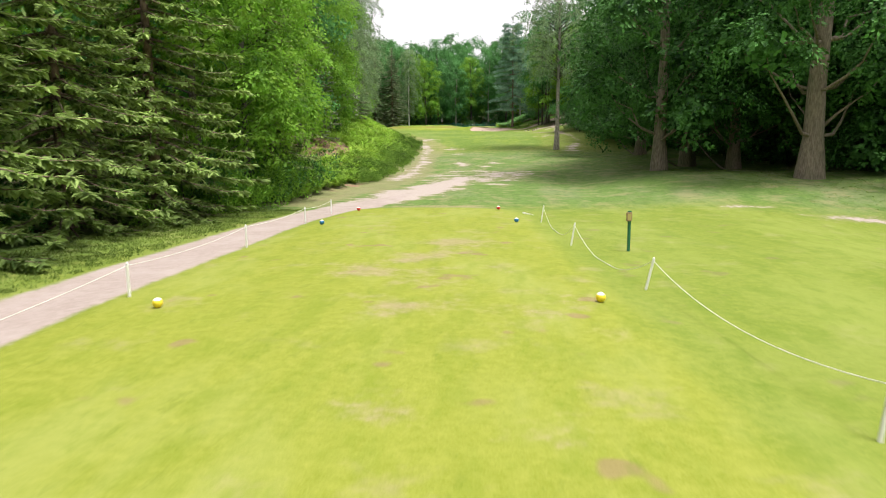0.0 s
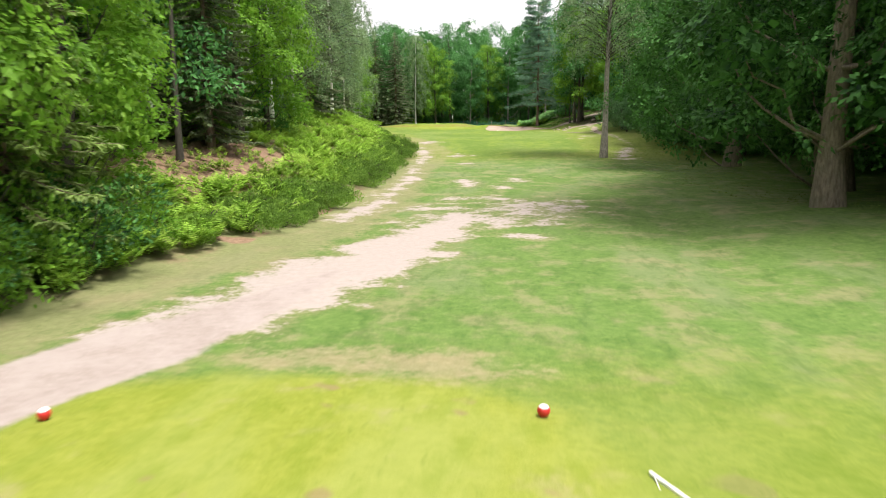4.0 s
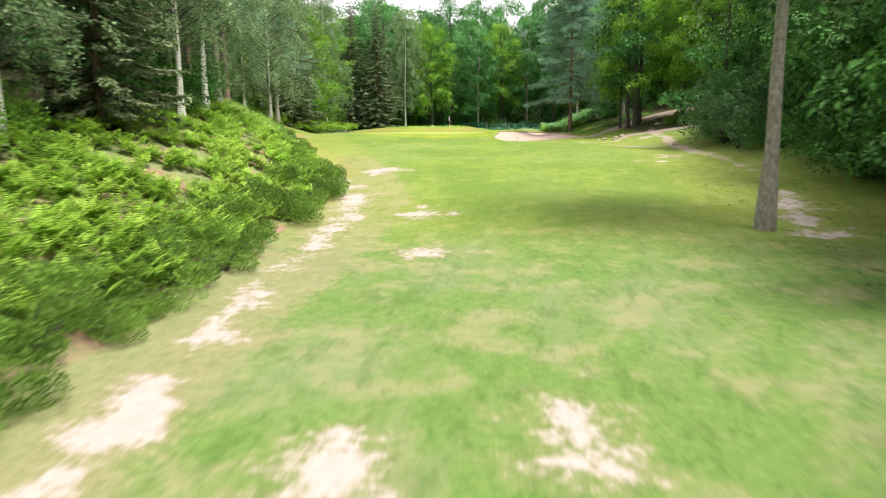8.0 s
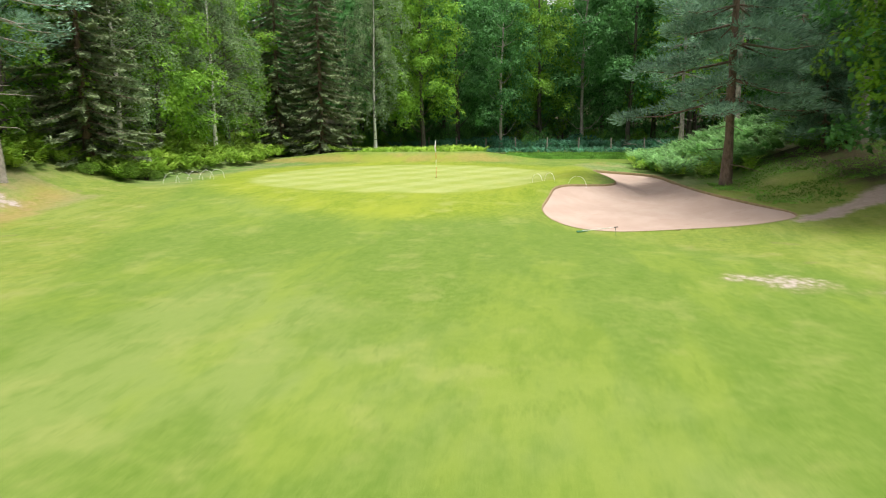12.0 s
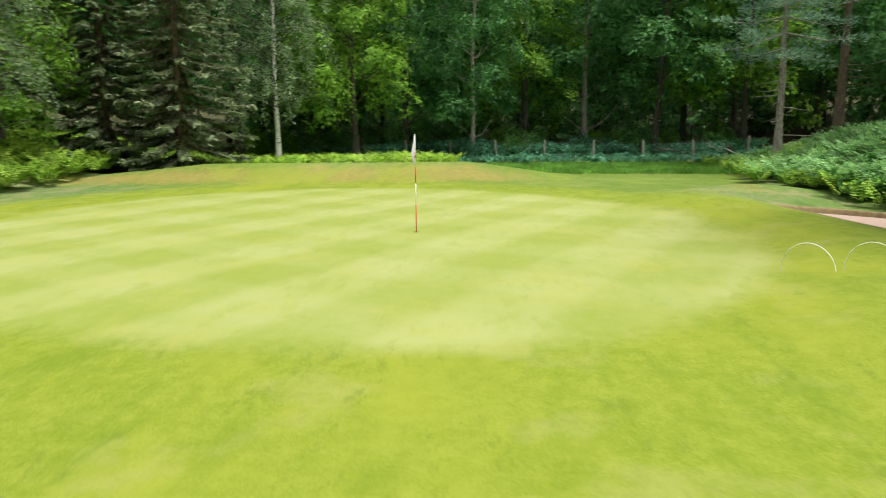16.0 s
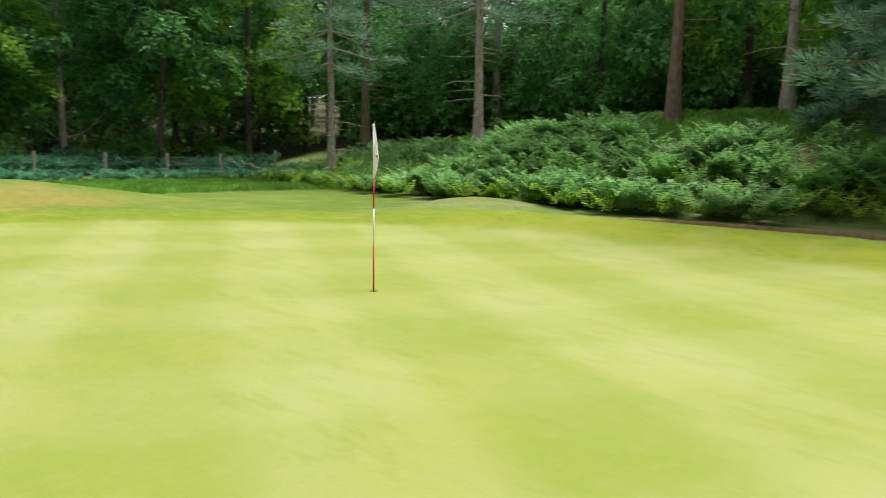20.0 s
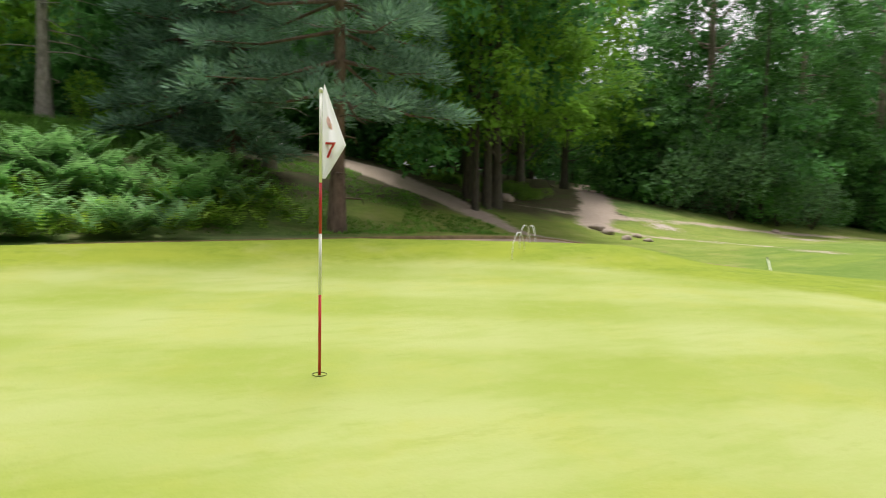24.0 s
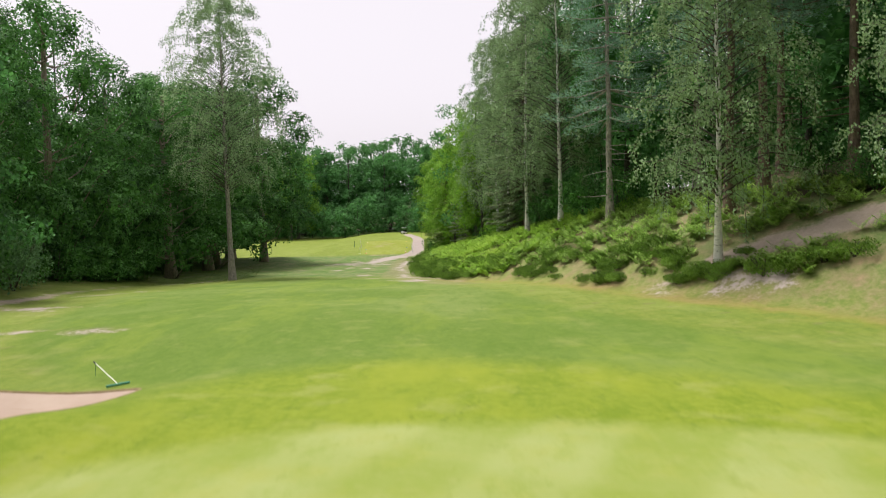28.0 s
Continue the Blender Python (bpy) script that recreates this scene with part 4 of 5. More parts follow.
# ---- the kinds of tree, each built once ----
KINDS = {
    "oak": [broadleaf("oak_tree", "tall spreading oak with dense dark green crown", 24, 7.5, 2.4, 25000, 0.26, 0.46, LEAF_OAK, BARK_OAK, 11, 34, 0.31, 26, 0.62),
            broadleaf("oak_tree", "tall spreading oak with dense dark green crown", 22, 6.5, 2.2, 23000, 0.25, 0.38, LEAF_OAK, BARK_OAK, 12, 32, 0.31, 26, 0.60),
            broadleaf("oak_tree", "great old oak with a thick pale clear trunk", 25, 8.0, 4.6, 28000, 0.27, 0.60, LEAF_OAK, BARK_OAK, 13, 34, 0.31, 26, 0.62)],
    "beech": [broadleaf("chestnut_tree", "sweet chestnut with fresh bright green leaves", 17, 4.6, 1.0, 14000, 0.25, 0.22, LEAF_BEECH, BARK_DARK, 21, 30, 0.32, 20, 0.48),
              broadleaf("chestnut_tree", "sweet chestnut with fresh bright green leaves", 20, 5.0, 2.6, 14000, 0.26, 0.25, LEAF_BEECH, BARK_DARK, 22, 30, 0.31, 20, 0.50)],
    "fresh": [broadleaf("chestnut_tree", "sweet chestnut with fresh bright green leaves", 18, 4.6, 1.6, 10500, 0.29, 0.22, LEAF_BEECH, BARK_DARK, 23, 24, 0.35, 16, 0.45),
              broadleaf("woodland_tree", "tall woodland tree with mid green leaves", 21, 5.0, 2.4, 11500, 0.29, 0.22, LEAF_WOOD, BARK_DARK, 24, 24, 0.35, 16, 0.45)],
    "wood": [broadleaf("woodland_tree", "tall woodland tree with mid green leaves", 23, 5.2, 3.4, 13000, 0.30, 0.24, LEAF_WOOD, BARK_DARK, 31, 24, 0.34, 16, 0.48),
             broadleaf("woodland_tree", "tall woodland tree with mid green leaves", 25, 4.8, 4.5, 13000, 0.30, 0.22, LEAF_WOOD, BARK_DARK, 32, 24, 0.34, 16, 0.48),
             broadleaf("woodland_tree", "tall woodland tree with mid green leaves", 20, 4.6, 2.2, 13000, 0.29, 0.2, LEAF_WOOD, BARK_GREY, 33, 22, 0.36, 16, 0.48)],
    "thin": [woodland_tree("slim_woodland_tree", "slim dark-stemmed tree inside the wood", 20, 4.0, 3.4, 3600, 0.34, 0.15, 41),
             woodland_tree("slim_woodland_tree", "slim dark-stemmed tree inside the wood", 17, 2.2, 3.0, 3400, 0.33, 0.12, 42),
             woodland_tree("slim_woodland_tree", "slim dark-stemmed tree inside the wood", 22, 6.0, 3.6, 3800, 0.35, 0.18, 43)],
    "back": [broadleaf("woodland_tree", "tall woodland tree with mid green leaves", 24, 5.0, 3.0, 5000, 0.52, 0.22, LEAF_WOOD, BARK_DARK, 34, 14, 0.40),
             broadleaf("woodland_tree", "tall woodland tree with mid green leaves", 21, 4.8, 1.5, 5000, 0.50, 0.2, LEAF_WOOD, BARK_DARK, 35, 14, 0.42)],
    "thicket": [broadleaf("thicket_tree", "low leafy young tree filling the wood", 9, 3.6, 0.3, 4200, 0.26, 0.08, LEAF_WOOD, BARK_DARK, 36, 12, 0.46),
                broadleaf("thicket_tree", "low leafy young tree filling the wood", 7, 3.2, 0.2, 3800, 0.25, 0.07, LEAF_WOOD, BARK_DARK, 37, 12, 0.46)],
    # dark bushy trees added as a backdrop for the black shade between the trunks
    "dark": [broadleaf("holly_tree", "dense dark green bushy tree with leaves to the ground, added for the deep shade of the wood", 8, 3.8, 0.2, 5200, 0.26, 0.08, LEAF_OAK, BARK_DARK, 38, 14, 0.44)],
    "spruce": [spruce("spruce_tree", "dense spruce with drooping boughs down to the ground", 20, 4.2, 51, LEAF_SPRUCE),
               spruce("spruce_tree", "dense spruce with drooping boughs down to the ground", 17, 3.8, 52, LEAF_SPRUCE)],
    "grey": [spruce("spruce_tree", "old grey-green conifer with hanging dead lower boughs", 19, 3.4, 53, LEAF_DRY, 1.0, 38, 1.15)],
    "pine": [pine("pine_tree", "tall pine with reddish trunk and blue-green needles", 22, 8.5, 61),
             pine("pine_tree", "tall pine with reddish trunk and blue-green needles", 20, 6.0, 62, 0.22, 3.4, 16, 14)],
    "lowpine": [pine("pine_tree", "pine with low sweeping branches of blue-green needles", 20, 3.6, 63, 0.21, 4.4, 20, 6, None, 110)],
    "youngpine": [pine("pine_tree", "young pine with soft blue-green needles down to the ground", 6.5, 0.8, 64, 0.08, 2.2, 10, 0, None, 90)],
    "birch": [birch("birch_tree", "silver birch with white trunk and hanging leaves", 21, 4.4, 3.6, 71, 0.17, 210, 165, 0.115),
              birch("birch_tree", "silver birch with white trunk and hanging leaves", 19, 4.0, 2.4, 72, 0.15, 200, 165, 0.115)],
    "shrub": [shrub("shrub", "leafy green shrub at the edge of the wood", 3.2, 1.9, 2600, 0.16, LEAF_OAK, 81),
              shrub("shrub", "leafy bright green shrub at the edge of the wood", 2.2, 1.5, 1900, 0.15, LEAF_BEECH, 82)],
    "sallow": [shrub("sallow_bush", "grey-green sallow bush beside the sandy trail", 3.4, 2.0, 3200, 0.15, LEAF_SALLOW, 86)],
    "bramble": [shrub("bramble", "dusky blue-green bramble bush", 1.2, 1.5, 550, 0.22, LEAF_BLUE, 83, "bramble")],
    "heather": [shrub("heather_bush", "wiry olive green heather bush", 0.62, 0.75, 2600, 0.065, LEAF_HEATHER, 84, "heather", 0.7),
                shrub("heather_bush", "wiry olive green heather bush", 0.50, 0.6, 2100, 0.06, LEAF_HEATHER, 85, "heather", 0.7)],
}
FIRST = {id(o) for kind in KINDS.values() for o in kind}


def plant(kind, x, y, size=1.0, turn=None, which=None, wide=None, sink=0.0):
    """Sets one tree of a kind on the ground, the first one the tree itself, later ones copies."""
    pool = KINDS[kind]
    ob = pool[random.randrange(len(pool)) if which is None else which]
    turn = random.random() * 360 if turn is None else turn
    w = size if wide is None else wide
    m = pose(x, y, lie(x, y) - sink, 0, 0, turn) @ Matrix.Diagonal((w, w, size, 1))
    if id(ob) in FIRST:
        FIRST.discard(id(ob))
        ob.matrix_basis = m
        return ob
    made = copy_thing(ob, m)
    made.scale = (w, w, size)
    return made


# ---- trees with places of their own ----
SINGLE = (
    ("oak", 18.6, 46.6, 1.05, 2), ("oak", 11.2, 55.5, 1.22, 1), ("oak", 17.2, 57.5, 0.95, 0), ("oak", 25.5, 50, 1.0, 1), ("oak", 24, 60, 1.0, 0), ("oak", 15.6, 65.5, 1.0, 0),
    ("oak", 17.5, 73, 0.95, 1), ("oak", 14.2, 81, 0.9, 0), ("oak", 15.5, 91, 0.9, 1), ("oak", 15.6, 100, 0.9, 0), ("oak", 15.4, 109, 0.85, 1), ("oak", 15.4, 117.5, 0.8, 0),
    ("beech", 6.5, 138.3, 0.9, 1), ("thin", 5.2, 139.9, 0.95, 1), ("thin", 5.9, 139.0, 1.0, 0), ("thin", 7.1, 139.3, 1.0, 2), ("beech", 11.0, 137.0, 0.9, 1), ("beech", 12.5, 133.5, 0.9, 1), ("beech", 15.5, 136.0, 0.9, 1),
    ("lowpine", 0.2, 147.0, 1.0, 0), ("youngpine", 5.0, 149.2, 1.0, 0), ("youngpine", 6.6, 150.6, 1.1, 0), ("pine", 6.2, 147.7, 0.85, 1), ("pine", 6.4, 158.4, 1.0, 0), ("pine", 8.7, 154.9, 1.0, 1), ("pine", 4.8, 167.3, 1.0, 1), ("pine", 2.05, 175.1, 0.9, 1), ("pine", 6.1, 177.3, 1.0, 0),
    ("birch", -22.7, 103.2, 1.0, 0), ("pine", -33.9, 113.0, 1.0, 0), ("pine", -24.85, 109.4, 1.0, 1), ("birch", -26.5, 122.9, 1.0, 1), ("pine", -28.6, 118.8, 1.0, 0), ("pine", -31.0, 117.3, 1.05, 0), ("pine", -33.5, 121, 1.0, 0),
    ("pine", -32.4, 139.8, 1.0, 1), ("birch", -32.0, 130.0, 0.9, 1), ("beech", -37.0, 133, 1.0, 0), ("beech", -36.5, 145.0, 0.95, 0), ("birch", -34.5, 152, 1.0, 1), ("beech", -35, 157, 0.95, 0), ("birch", -34, 163, 0.95, 1), ("beech", -35.5, 168, 0.95, 0),
    ("grey", -32.6, 171.9, 1.0, 0), ("grey", -28.4, 171.2, 1.0, 0), ("grey", -33.5, 147.5, 1.0, 0), ("birch", -25.2, 177.0, 0.9, 0), ("beech", -21.5, 181, 0.9, 1), ("wood", -14.2, 184.8, 0.8, 2), ("wood", -3.6, 202, 1.0, 1),
    ("wood", -19, 187, 1.0, 0), ("beech", -10.5, 189.5, 0.95, 1), ("wood", -6, 190.5, 1.0, 2), ("beech", -25, 188, 1.0, 1), ("wood", -30, 184, 1.0, 0), ("wood", 1.5, 192, 1.0, 0),
    ("grey", -17.6, 61.2, 0.8, 0), ("thin", -17.0, 56.6, 0.9, 0), ("beech", -19.5, 52.5, 0.9, 0), ("beech", -18.2, 66.5, 0.9, 1), ("birch", -20.0, 77, 1.0, 0), ("beech", -18.5, 72, 0.85, 0), ("birch", -20.6, 84, 1.0, 1), ("grey", -21.5, 91, 1.0, 0), ("birch", -21.0, 97, 0.95, 0),
    ("spruce", -14.6, 3, 1.0, 0), ("spruce", -15.0, 10, 1.0, 1), ("spruce", -15.2, 16.5, 1.05, 0), ("spruce", -14.9, 22.5, 1.0, 1), ("spruce", -14.8, 28.5, 1.0, 0), ("beech", -15.2, 33.5, 1.0, 0), ("beech", -14.6, 38.5, 0.9, 1), ("spruce", -14.4, 42, 0.8, 1), ("beech", -15.6, 46.5, 0.95, 0),
    ("spruce", -15.5, -4, 1.0, 0), ("beech", -17, -11, 1.0, 1), ("birch", -18, -18, 1.0, 0), ("beech", -19, -26, 1.0, 0),
)
for kind, x, y, size, which in SINGLE:
    plant(kind, x, y, size, None, which, size * (1.02 if (x, y) == (11.2, 55.5) else 1.22) if kind == "oak" and 55 < y < 85 and x != 17.2 else None)
pole_birch = birch("birch_tree", "tall leaning grey-barked birch standing alone on the fairway edge", 25.5, 5.6, 8.0, 77, 0.27, 290, 135, 0.125, BARK_GREY)
pole_birch.matrix_basis = pose(5.5, 88.7, lie(5.5, 88.7))

# ---- the woods all round ----
taken = [(x, y) for _, x, y, _, _ in SINGLE] + [(5.5, 88.7)]


def wood(count, box, depth, limits, mix, deep_mix, gap, front=7.0, sizes=(0.85, 1.15)):
    """Trees at random places, no two too close; depth() is how far in from the wood's edge."""
    for _ in range(count):
        x, y = random.uniform(box[0], box[1]), random.uniform(box[2], box[3])
        k = depth(x, y)
        if not limits[0] < k < limits[1] or any((x - a) ** 2 + (y - b) ** 2 < gap * gap for a, b in taken):
            continue
        taken.append((x, y))
        plant(random.choice(mix if k - limits[0] < front else deep_mix), x, y, random.uniform(*sizes))


left_deep = lambda x, y: float(LEFT(y)) - x
right_deep = lambda x, y: -1 if abs(y - (132 - 0.62 * (x - 8))) < 3.0 else x - float(RIGHT(y))
hill_deep = lambda x, y: -1 if abs(y - 142.2) < 2.2 else x - float(RIGHT(y))
wood(600, (-60, -14, -60, 46), left_deep, (5.5, 21), ["wood", "fresh", "fresh"], ["back", "thin", "thicket"], 5.0, 3.5)
wood(900, (-72, -18, 46, 190), left_deep, (9.0, 32), ["wood", "thin", "pine", "fresh", "grey"], ["back", "thin", "thicket", "thicket"], 4.8, 6)
wood(700, (8, 70, 20, 126), right_deep, (3.5, 26), ["wood", "dark", "thin", "dark"], ["back", "dark", "dark", "thin"], 4.4, 4)
wood(260, (8, 75, 128, 190), hill_deep, (19, 52), ["thicket"], ["thicket", "back"], 3.4, 30)
wood(40, (10, 40, 124, 139), lambda x, y: x - float(RIGHT(y)), (9, 40), ["thicket", "fresh"], ["thicket", "back"], 3.4, 12)
wood(560, (8, 60, 132, 190), hill_deep, (11.0, 48), ["thin", "fresh", "pine"], ["thin", "thin", "back"], 5.6, 12)
wood(220, (-105, -48, 60, 200), left_deep, (30, 62), ["back"], ["back"], 4.8, 60)
wood(420, (-72, -18, 46, 186), left_deep, (13, 30), ["thicket", "back"], ["thicket", "back"], 3.5, 14)
wood(160, (8, 60, 128, 190), hill_deep, (17, 40), ["thicket", "back"], ["back"], 3.6, 14)
wood(150, (36, 85, 118, 205), lambda x, y: x - float(RIGHT(y)), (36, 80), ["back"], ["back"], 4.6, 40, (1.0, 1.3))
wood(60, (30, 60, 90, 128), lambda x, y: 1.0, (0, 40), ["thicket"], ["thicket"], 4.0, 12)
wood(46, (-34, 12, 197, 206), lambda x, y: y - 187, (0, 40), ["thicket"], ["thicket"], 3.4, 8)
wood(520, (-45, 30, 187, 226), lambda x, y: y - 187, (0, 34), ["thin", "thin", "wood", "fresh"], ["back", "thin", "thin"], 4.2, 9)
wood(90, (-34, 45, -78, -62), lambda x, y: -60 - y, (0, 60), ["thicket", "fresh"], ["thicket"], 4.2, 9, (1.2, 1.6))
wood(300, (-60, 75, -115, -62), lambda x, y: -62 - 0.2 * abs(x) - y, (0, 60), ["wood", "fresh", "birch"], ["back"], 6.0, 9, (1.15, 1.5))
wood(160, (-45, -14, -75, -20), left_deep, (2.5, 24), ["wood", "fresh", "birch"], ["back", "thicket"], 4.6, 8)
wood(160, (38, 90, -75, 30), right_deep, (4, 34), ["wood", "fresh"], ["back"], 7.0, 6)
wood(180, (-100, 90, 224, 280), lambda x, y: y - 224, (0, 60), ["back"], ["back"], 9.0, 5, (1.0, 1.25))

for x, y, size in ((10.6, 113.5, 1.1), (10.4, 116.8, 1.2), (10.8, 120.2, 1.3), (12.0, 123.0, 1.2), (13.6, 120.5, 1.3), (11.8, 118.0, 1.4), (12.6, 115.0, 1.4)):
    plant("sallow", x, y, size)
for x, y in ((27, 141), (29.5, 143.5), (28.5, 138.5), (31.5, 141), (26.5, 144.6), (38, 109), (40.5, 111.5), (37, 106), (35.5, 114), (42, 107), (16.5, 146.5), (18.5, 138.0), (20.5, 145.8), (21.5, 149.5), (17.5, 151.5), (22.0, 138.2)):
    plant("thicket", x, y, random.uniform(0.9, 1.2))
for i in range(60):
    x, y = random.uniform(9, 27), random.uniform(160, 190)
    if x - float(RIGHT(y)) > 9.5:
        plant("thicket", x, y, random.uniform(0.6, 1.0))
for x, y in ((12.5, 148.6), (13.8, 151.0), (14.6, 139.6), (13.0, 153.4), (16.0, 149.0)):
    plant("shrub", x, y, random.uniform(0.7, 1.0), None, 1)
# bushes that close the edge of the woods
for x, y, size in ((-12.9, 34.0, 0.8), (-13.3, 36.4, 1.0), (-13.4, 38.8, 1.1), (-13.2, 41.0, 1.0), (-12.9, 43.4, 0.9), (-14.3, 40.0, 1.3), (-14.4, 44.5, 1.3), (-13.4, 32.0, 0.9), (-12.7, 45.6, 0.8)):
    plant("shrub", x, y, size, None, 1)
for i in range(44):
    y = random.uniform(50, 120)
    x = float(RIGHT(y)) + random.uniform(3.5, 8)
    if 66 < y < 84 or abs(x - 9) < 1.6:
        x += 3
    plant("shrub", x, y, random.uniform(0.8, 1.4), None, 0)
for i in range(40):
    y = random.uniform(-10, 46)
    plant("shrub", float(LEFT(y)) - random.uniform(0.6, 5.0), y, random.uniform(0.5, 0.9))
for i in range(60):
    y = random.uniform(48, 182)
    plant("shrub", float(LEFT(y)) - random.uniform(7.5, 13), y, random.uniform(0.5, 1.0))
for i in range(34):
    plant("shrub", random.uniform(-30, 8), random.uniform(186, 194), random.uniform(0.6, 1.1))
for i in range(16):
    plant("bramble", random.uniform(-22, 3), random.uniform(184.6, 188), random.uniform(0.6, 1.1))
# more dark filling trees where the wood behind the oaks is only deep shade
for i in range(26):
    y = random.uniform(84, 124)
    plant("dark", float(RIGHT(y)) + random.uniform(5.6, 9.0) + (2.5 if y > 104 else 0), y, random.uniform(0.7, 1.1))
for i in range(30):
    plant("dark", random.uniform(23, 36), random.uniform(46, 98), random.uniform(0.8, 1.2))

# ---- bracken and heather ----
r = rng_for(5)
bank_left = lambda x, y: (LEFT(y) - x > np.where(y < 58, 0.5, np.where(y > 76, 0.7, 1.5))) & (LEFT(y) - x < 10) & ~((y > 52) & (y < 66) & (LEFT(y) - x > 4.0) & (LEFT(y) - x < 9)) & (along(x, y, WALKS[8]) < -0.3) & (bare(x, y) < 0.1)
fern_bed("bracken", "bright green bracken covering the sandy bank", scatter(r, 6400, (-34, -9, 40, 85), bank_left), LEAF_FERN, 91, 0.85, 4, 8)
fern_bed("bracken", "low bracken thinning out on the sandy bank", scatter(r, 5600, (-34, -9, 85, 108), lambda x, y: bank_left(x, y) & (np.sin(x * 1.9 + y) + np.sin(y * 1.4 - x) < 0.7)), LEAF_FERN, 99, 0.62, 4, 8)
fern_bed("bracken", "pale green bracken below the birches and pines", scatter(r, 3200, (-36, -12, 106, 128), lambda x, y: bank_left(x, y) & (LEFT(y) - x > 2.0) & (np.sin(x * 1.9 + y) + np.sin(y * 1.4 - x) < 1.0)), LEAF_FERN_PALE, 97, 0.66, 4, 8)
far_left = lambda x, y: (LEFT(y) - x > np.where(y < 141, 6.5, np.where(y < 146, 3.2, 0.2))) & (LEFT(y) - x < np.where(y < 146, 11, 8)) & (along(x, y, WALKS[10]) < -0.4)
fern_bed("bracken", "bracken under the trees beside the green", scatter(r, 3800, (-44, -22, 133, 182), far_left), LEAF_FERN, 92, 1.1, 4, 8)
fern_bed("bracken", "bracken behind the grassy ridge at the back of the green", scatter(r, 900, (-34, -15, 170.5, 180), lambda x, y: (y > 171.5 + 0.1 * (x + 25)) & (np.sin(x * 1.1) + np.sin(y * 0.9 + x) < 1.2)), LEAF_FERN, 100, 0.95, 4, 8)
mound = lambda x, y: (x - RIGHT(y) > np.where(y < 151, 1.2, -0.8)) & (x - RIGHT(y) < np.where(y > 158, 6.5, 4.5)) & (inside(x, y, BUNKER) < -0.35)
clumps = scatter(r, 520, (-5, 12, 148.5, 178), mound)
around = np.repeat(clumps, 5, 0) + np.concatenate([r.normal(0, 0.42, (len(clumps) * 5, 2)), np.zeros((len(clumps) * 5, 1))], 1)
around[:, 2] = ground(around[:, 0], around[:, 1])
fern_bed("bracken", "tall bracken covering the mound beside the green", around[around[:, 1] < 166], LEAF_FERN_DARK, 93, 1.05, 5, 11)
fern_bed("bracken", "bracken thinning out at the low end of the mound", around[around[:, 1] >= 166], LEAF_FERN_DARK, 98, 0.75, 5, 9)
fern_bed("bracken", "low bracken at the foot of the mound", scatter(r, 1500, (-5, 8, 148, 178), lambda x, y: (x - RIGHT(y) > np.where(y < 151, 0.4, -1.7)) & (x - RIGHT(y) < 2.6) & (inside(x, y, BUNKER) < -0.3)), LEAF_FERN, 94, 0.7, 4, 6)
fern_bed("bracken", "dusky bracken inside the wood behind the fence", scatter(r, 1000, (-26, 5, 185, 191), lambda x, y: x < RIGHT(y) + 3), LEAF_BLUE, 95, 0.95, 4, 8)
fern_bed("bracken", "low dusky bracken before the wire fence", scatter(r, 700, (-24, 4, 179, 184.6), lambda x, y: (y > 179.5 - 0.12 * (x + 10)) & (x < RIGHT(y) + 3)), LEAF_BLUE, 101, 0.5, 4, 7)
fern_bed("bracken", "scattered young bracken on the bare bank", scatter(r, 260, (-20, -12, 51, 67), lambda x, y: (LEFT(y) - x > 3.6) & (LEFT(y) - x < 9.5)), LEAF_FERN, 96, 0.5, 4, 5)


def grass_edge(name, label, spots, seed, tall, per=7, leaf_mat=LEAF_GRASS):
    """Longer grass: thin blades in tufts."""
    g = rng_for(seed)
    c = np.repeat(spots, per, 0) + np.concatenate([g.normal(0, 0.06, (len(spots) * per, 2)), np.full((len(spots) * per, 1), -0.01)], 1)
    k = len(c)
    way = np.concatenate([g.normal(0, 0.45, (k, 2)), np.ones((k, 1))], 1)
    size = tall * (0.6 + 0.8 * g.rand(k))
    return tagged(part(name, *blades(c, way, on_ball(g, k), size, 0.012 + size * 0.10), leaf_mat), label, "long grass", kind="stuff")


grass_edge("long_grass", "rough green grass on the verge beside the path", scatter(r, 8000, (-14, -8, -4, 35), lambda x, y: (along(x, y, WALKS[0]) < -0.15) & (x < -8.5) & (LEFT(y) - x < 0.8)), 202, 0.09)
grass_edge("long_grass", "rough grass below the oaks", scatter(r, 6000, (5, 26, 36, 100), lambda x, y: (x - RIGHT(y) < 4) & (x - RIGHT(y) > -8)), 205, 0.06)
grass_edge("long_grass", "thin grass and moss on the slope under the pines", scatter(r, 5200, (-0.5, 10, 139, 151), lambda x, y: (inside(x, y, BUNKER) < -0.4) & (along(x, y, WALKS[4]) < -0.2) & (np.sin(x * 1.7 + y) + np.sin(y * 1.3 - x * 0.7) > -0.6)), 208, 0.10, 6, LEAF_LUSH)
grass_edge("long_grass", "lush bright green grass before the fence", scatter(r, 5200, (-13, 1.5, 170, 180), lambda x, y: (y > 171 - 0.1 * (x + 8)) & (x < RIGHT(y) + 1)), 206, 0.24, 6, LEAF_LUSH)
grass_edge("long_grass", "yellow-green grass on top of the mound", scatter(r, 6500, (1, 12, 149, 172), lambda x, y: (x - RIGHT(y) > 5.0) & (x - RIGHT(y) < 10.5)), 207, 0.30, 6, LEAF_LUSH)
for i in range(150):
    y = random.uniform(47, 103)
    x = float(LEFT(y)) - random.uniform(0.0, 2.4)
    if (y < 52 and random.random() < 0.6) or (y > 76 and random.random() < 0.2):
        continue
    plant("heather", x, y, random.uniform(0.8, 1.5))
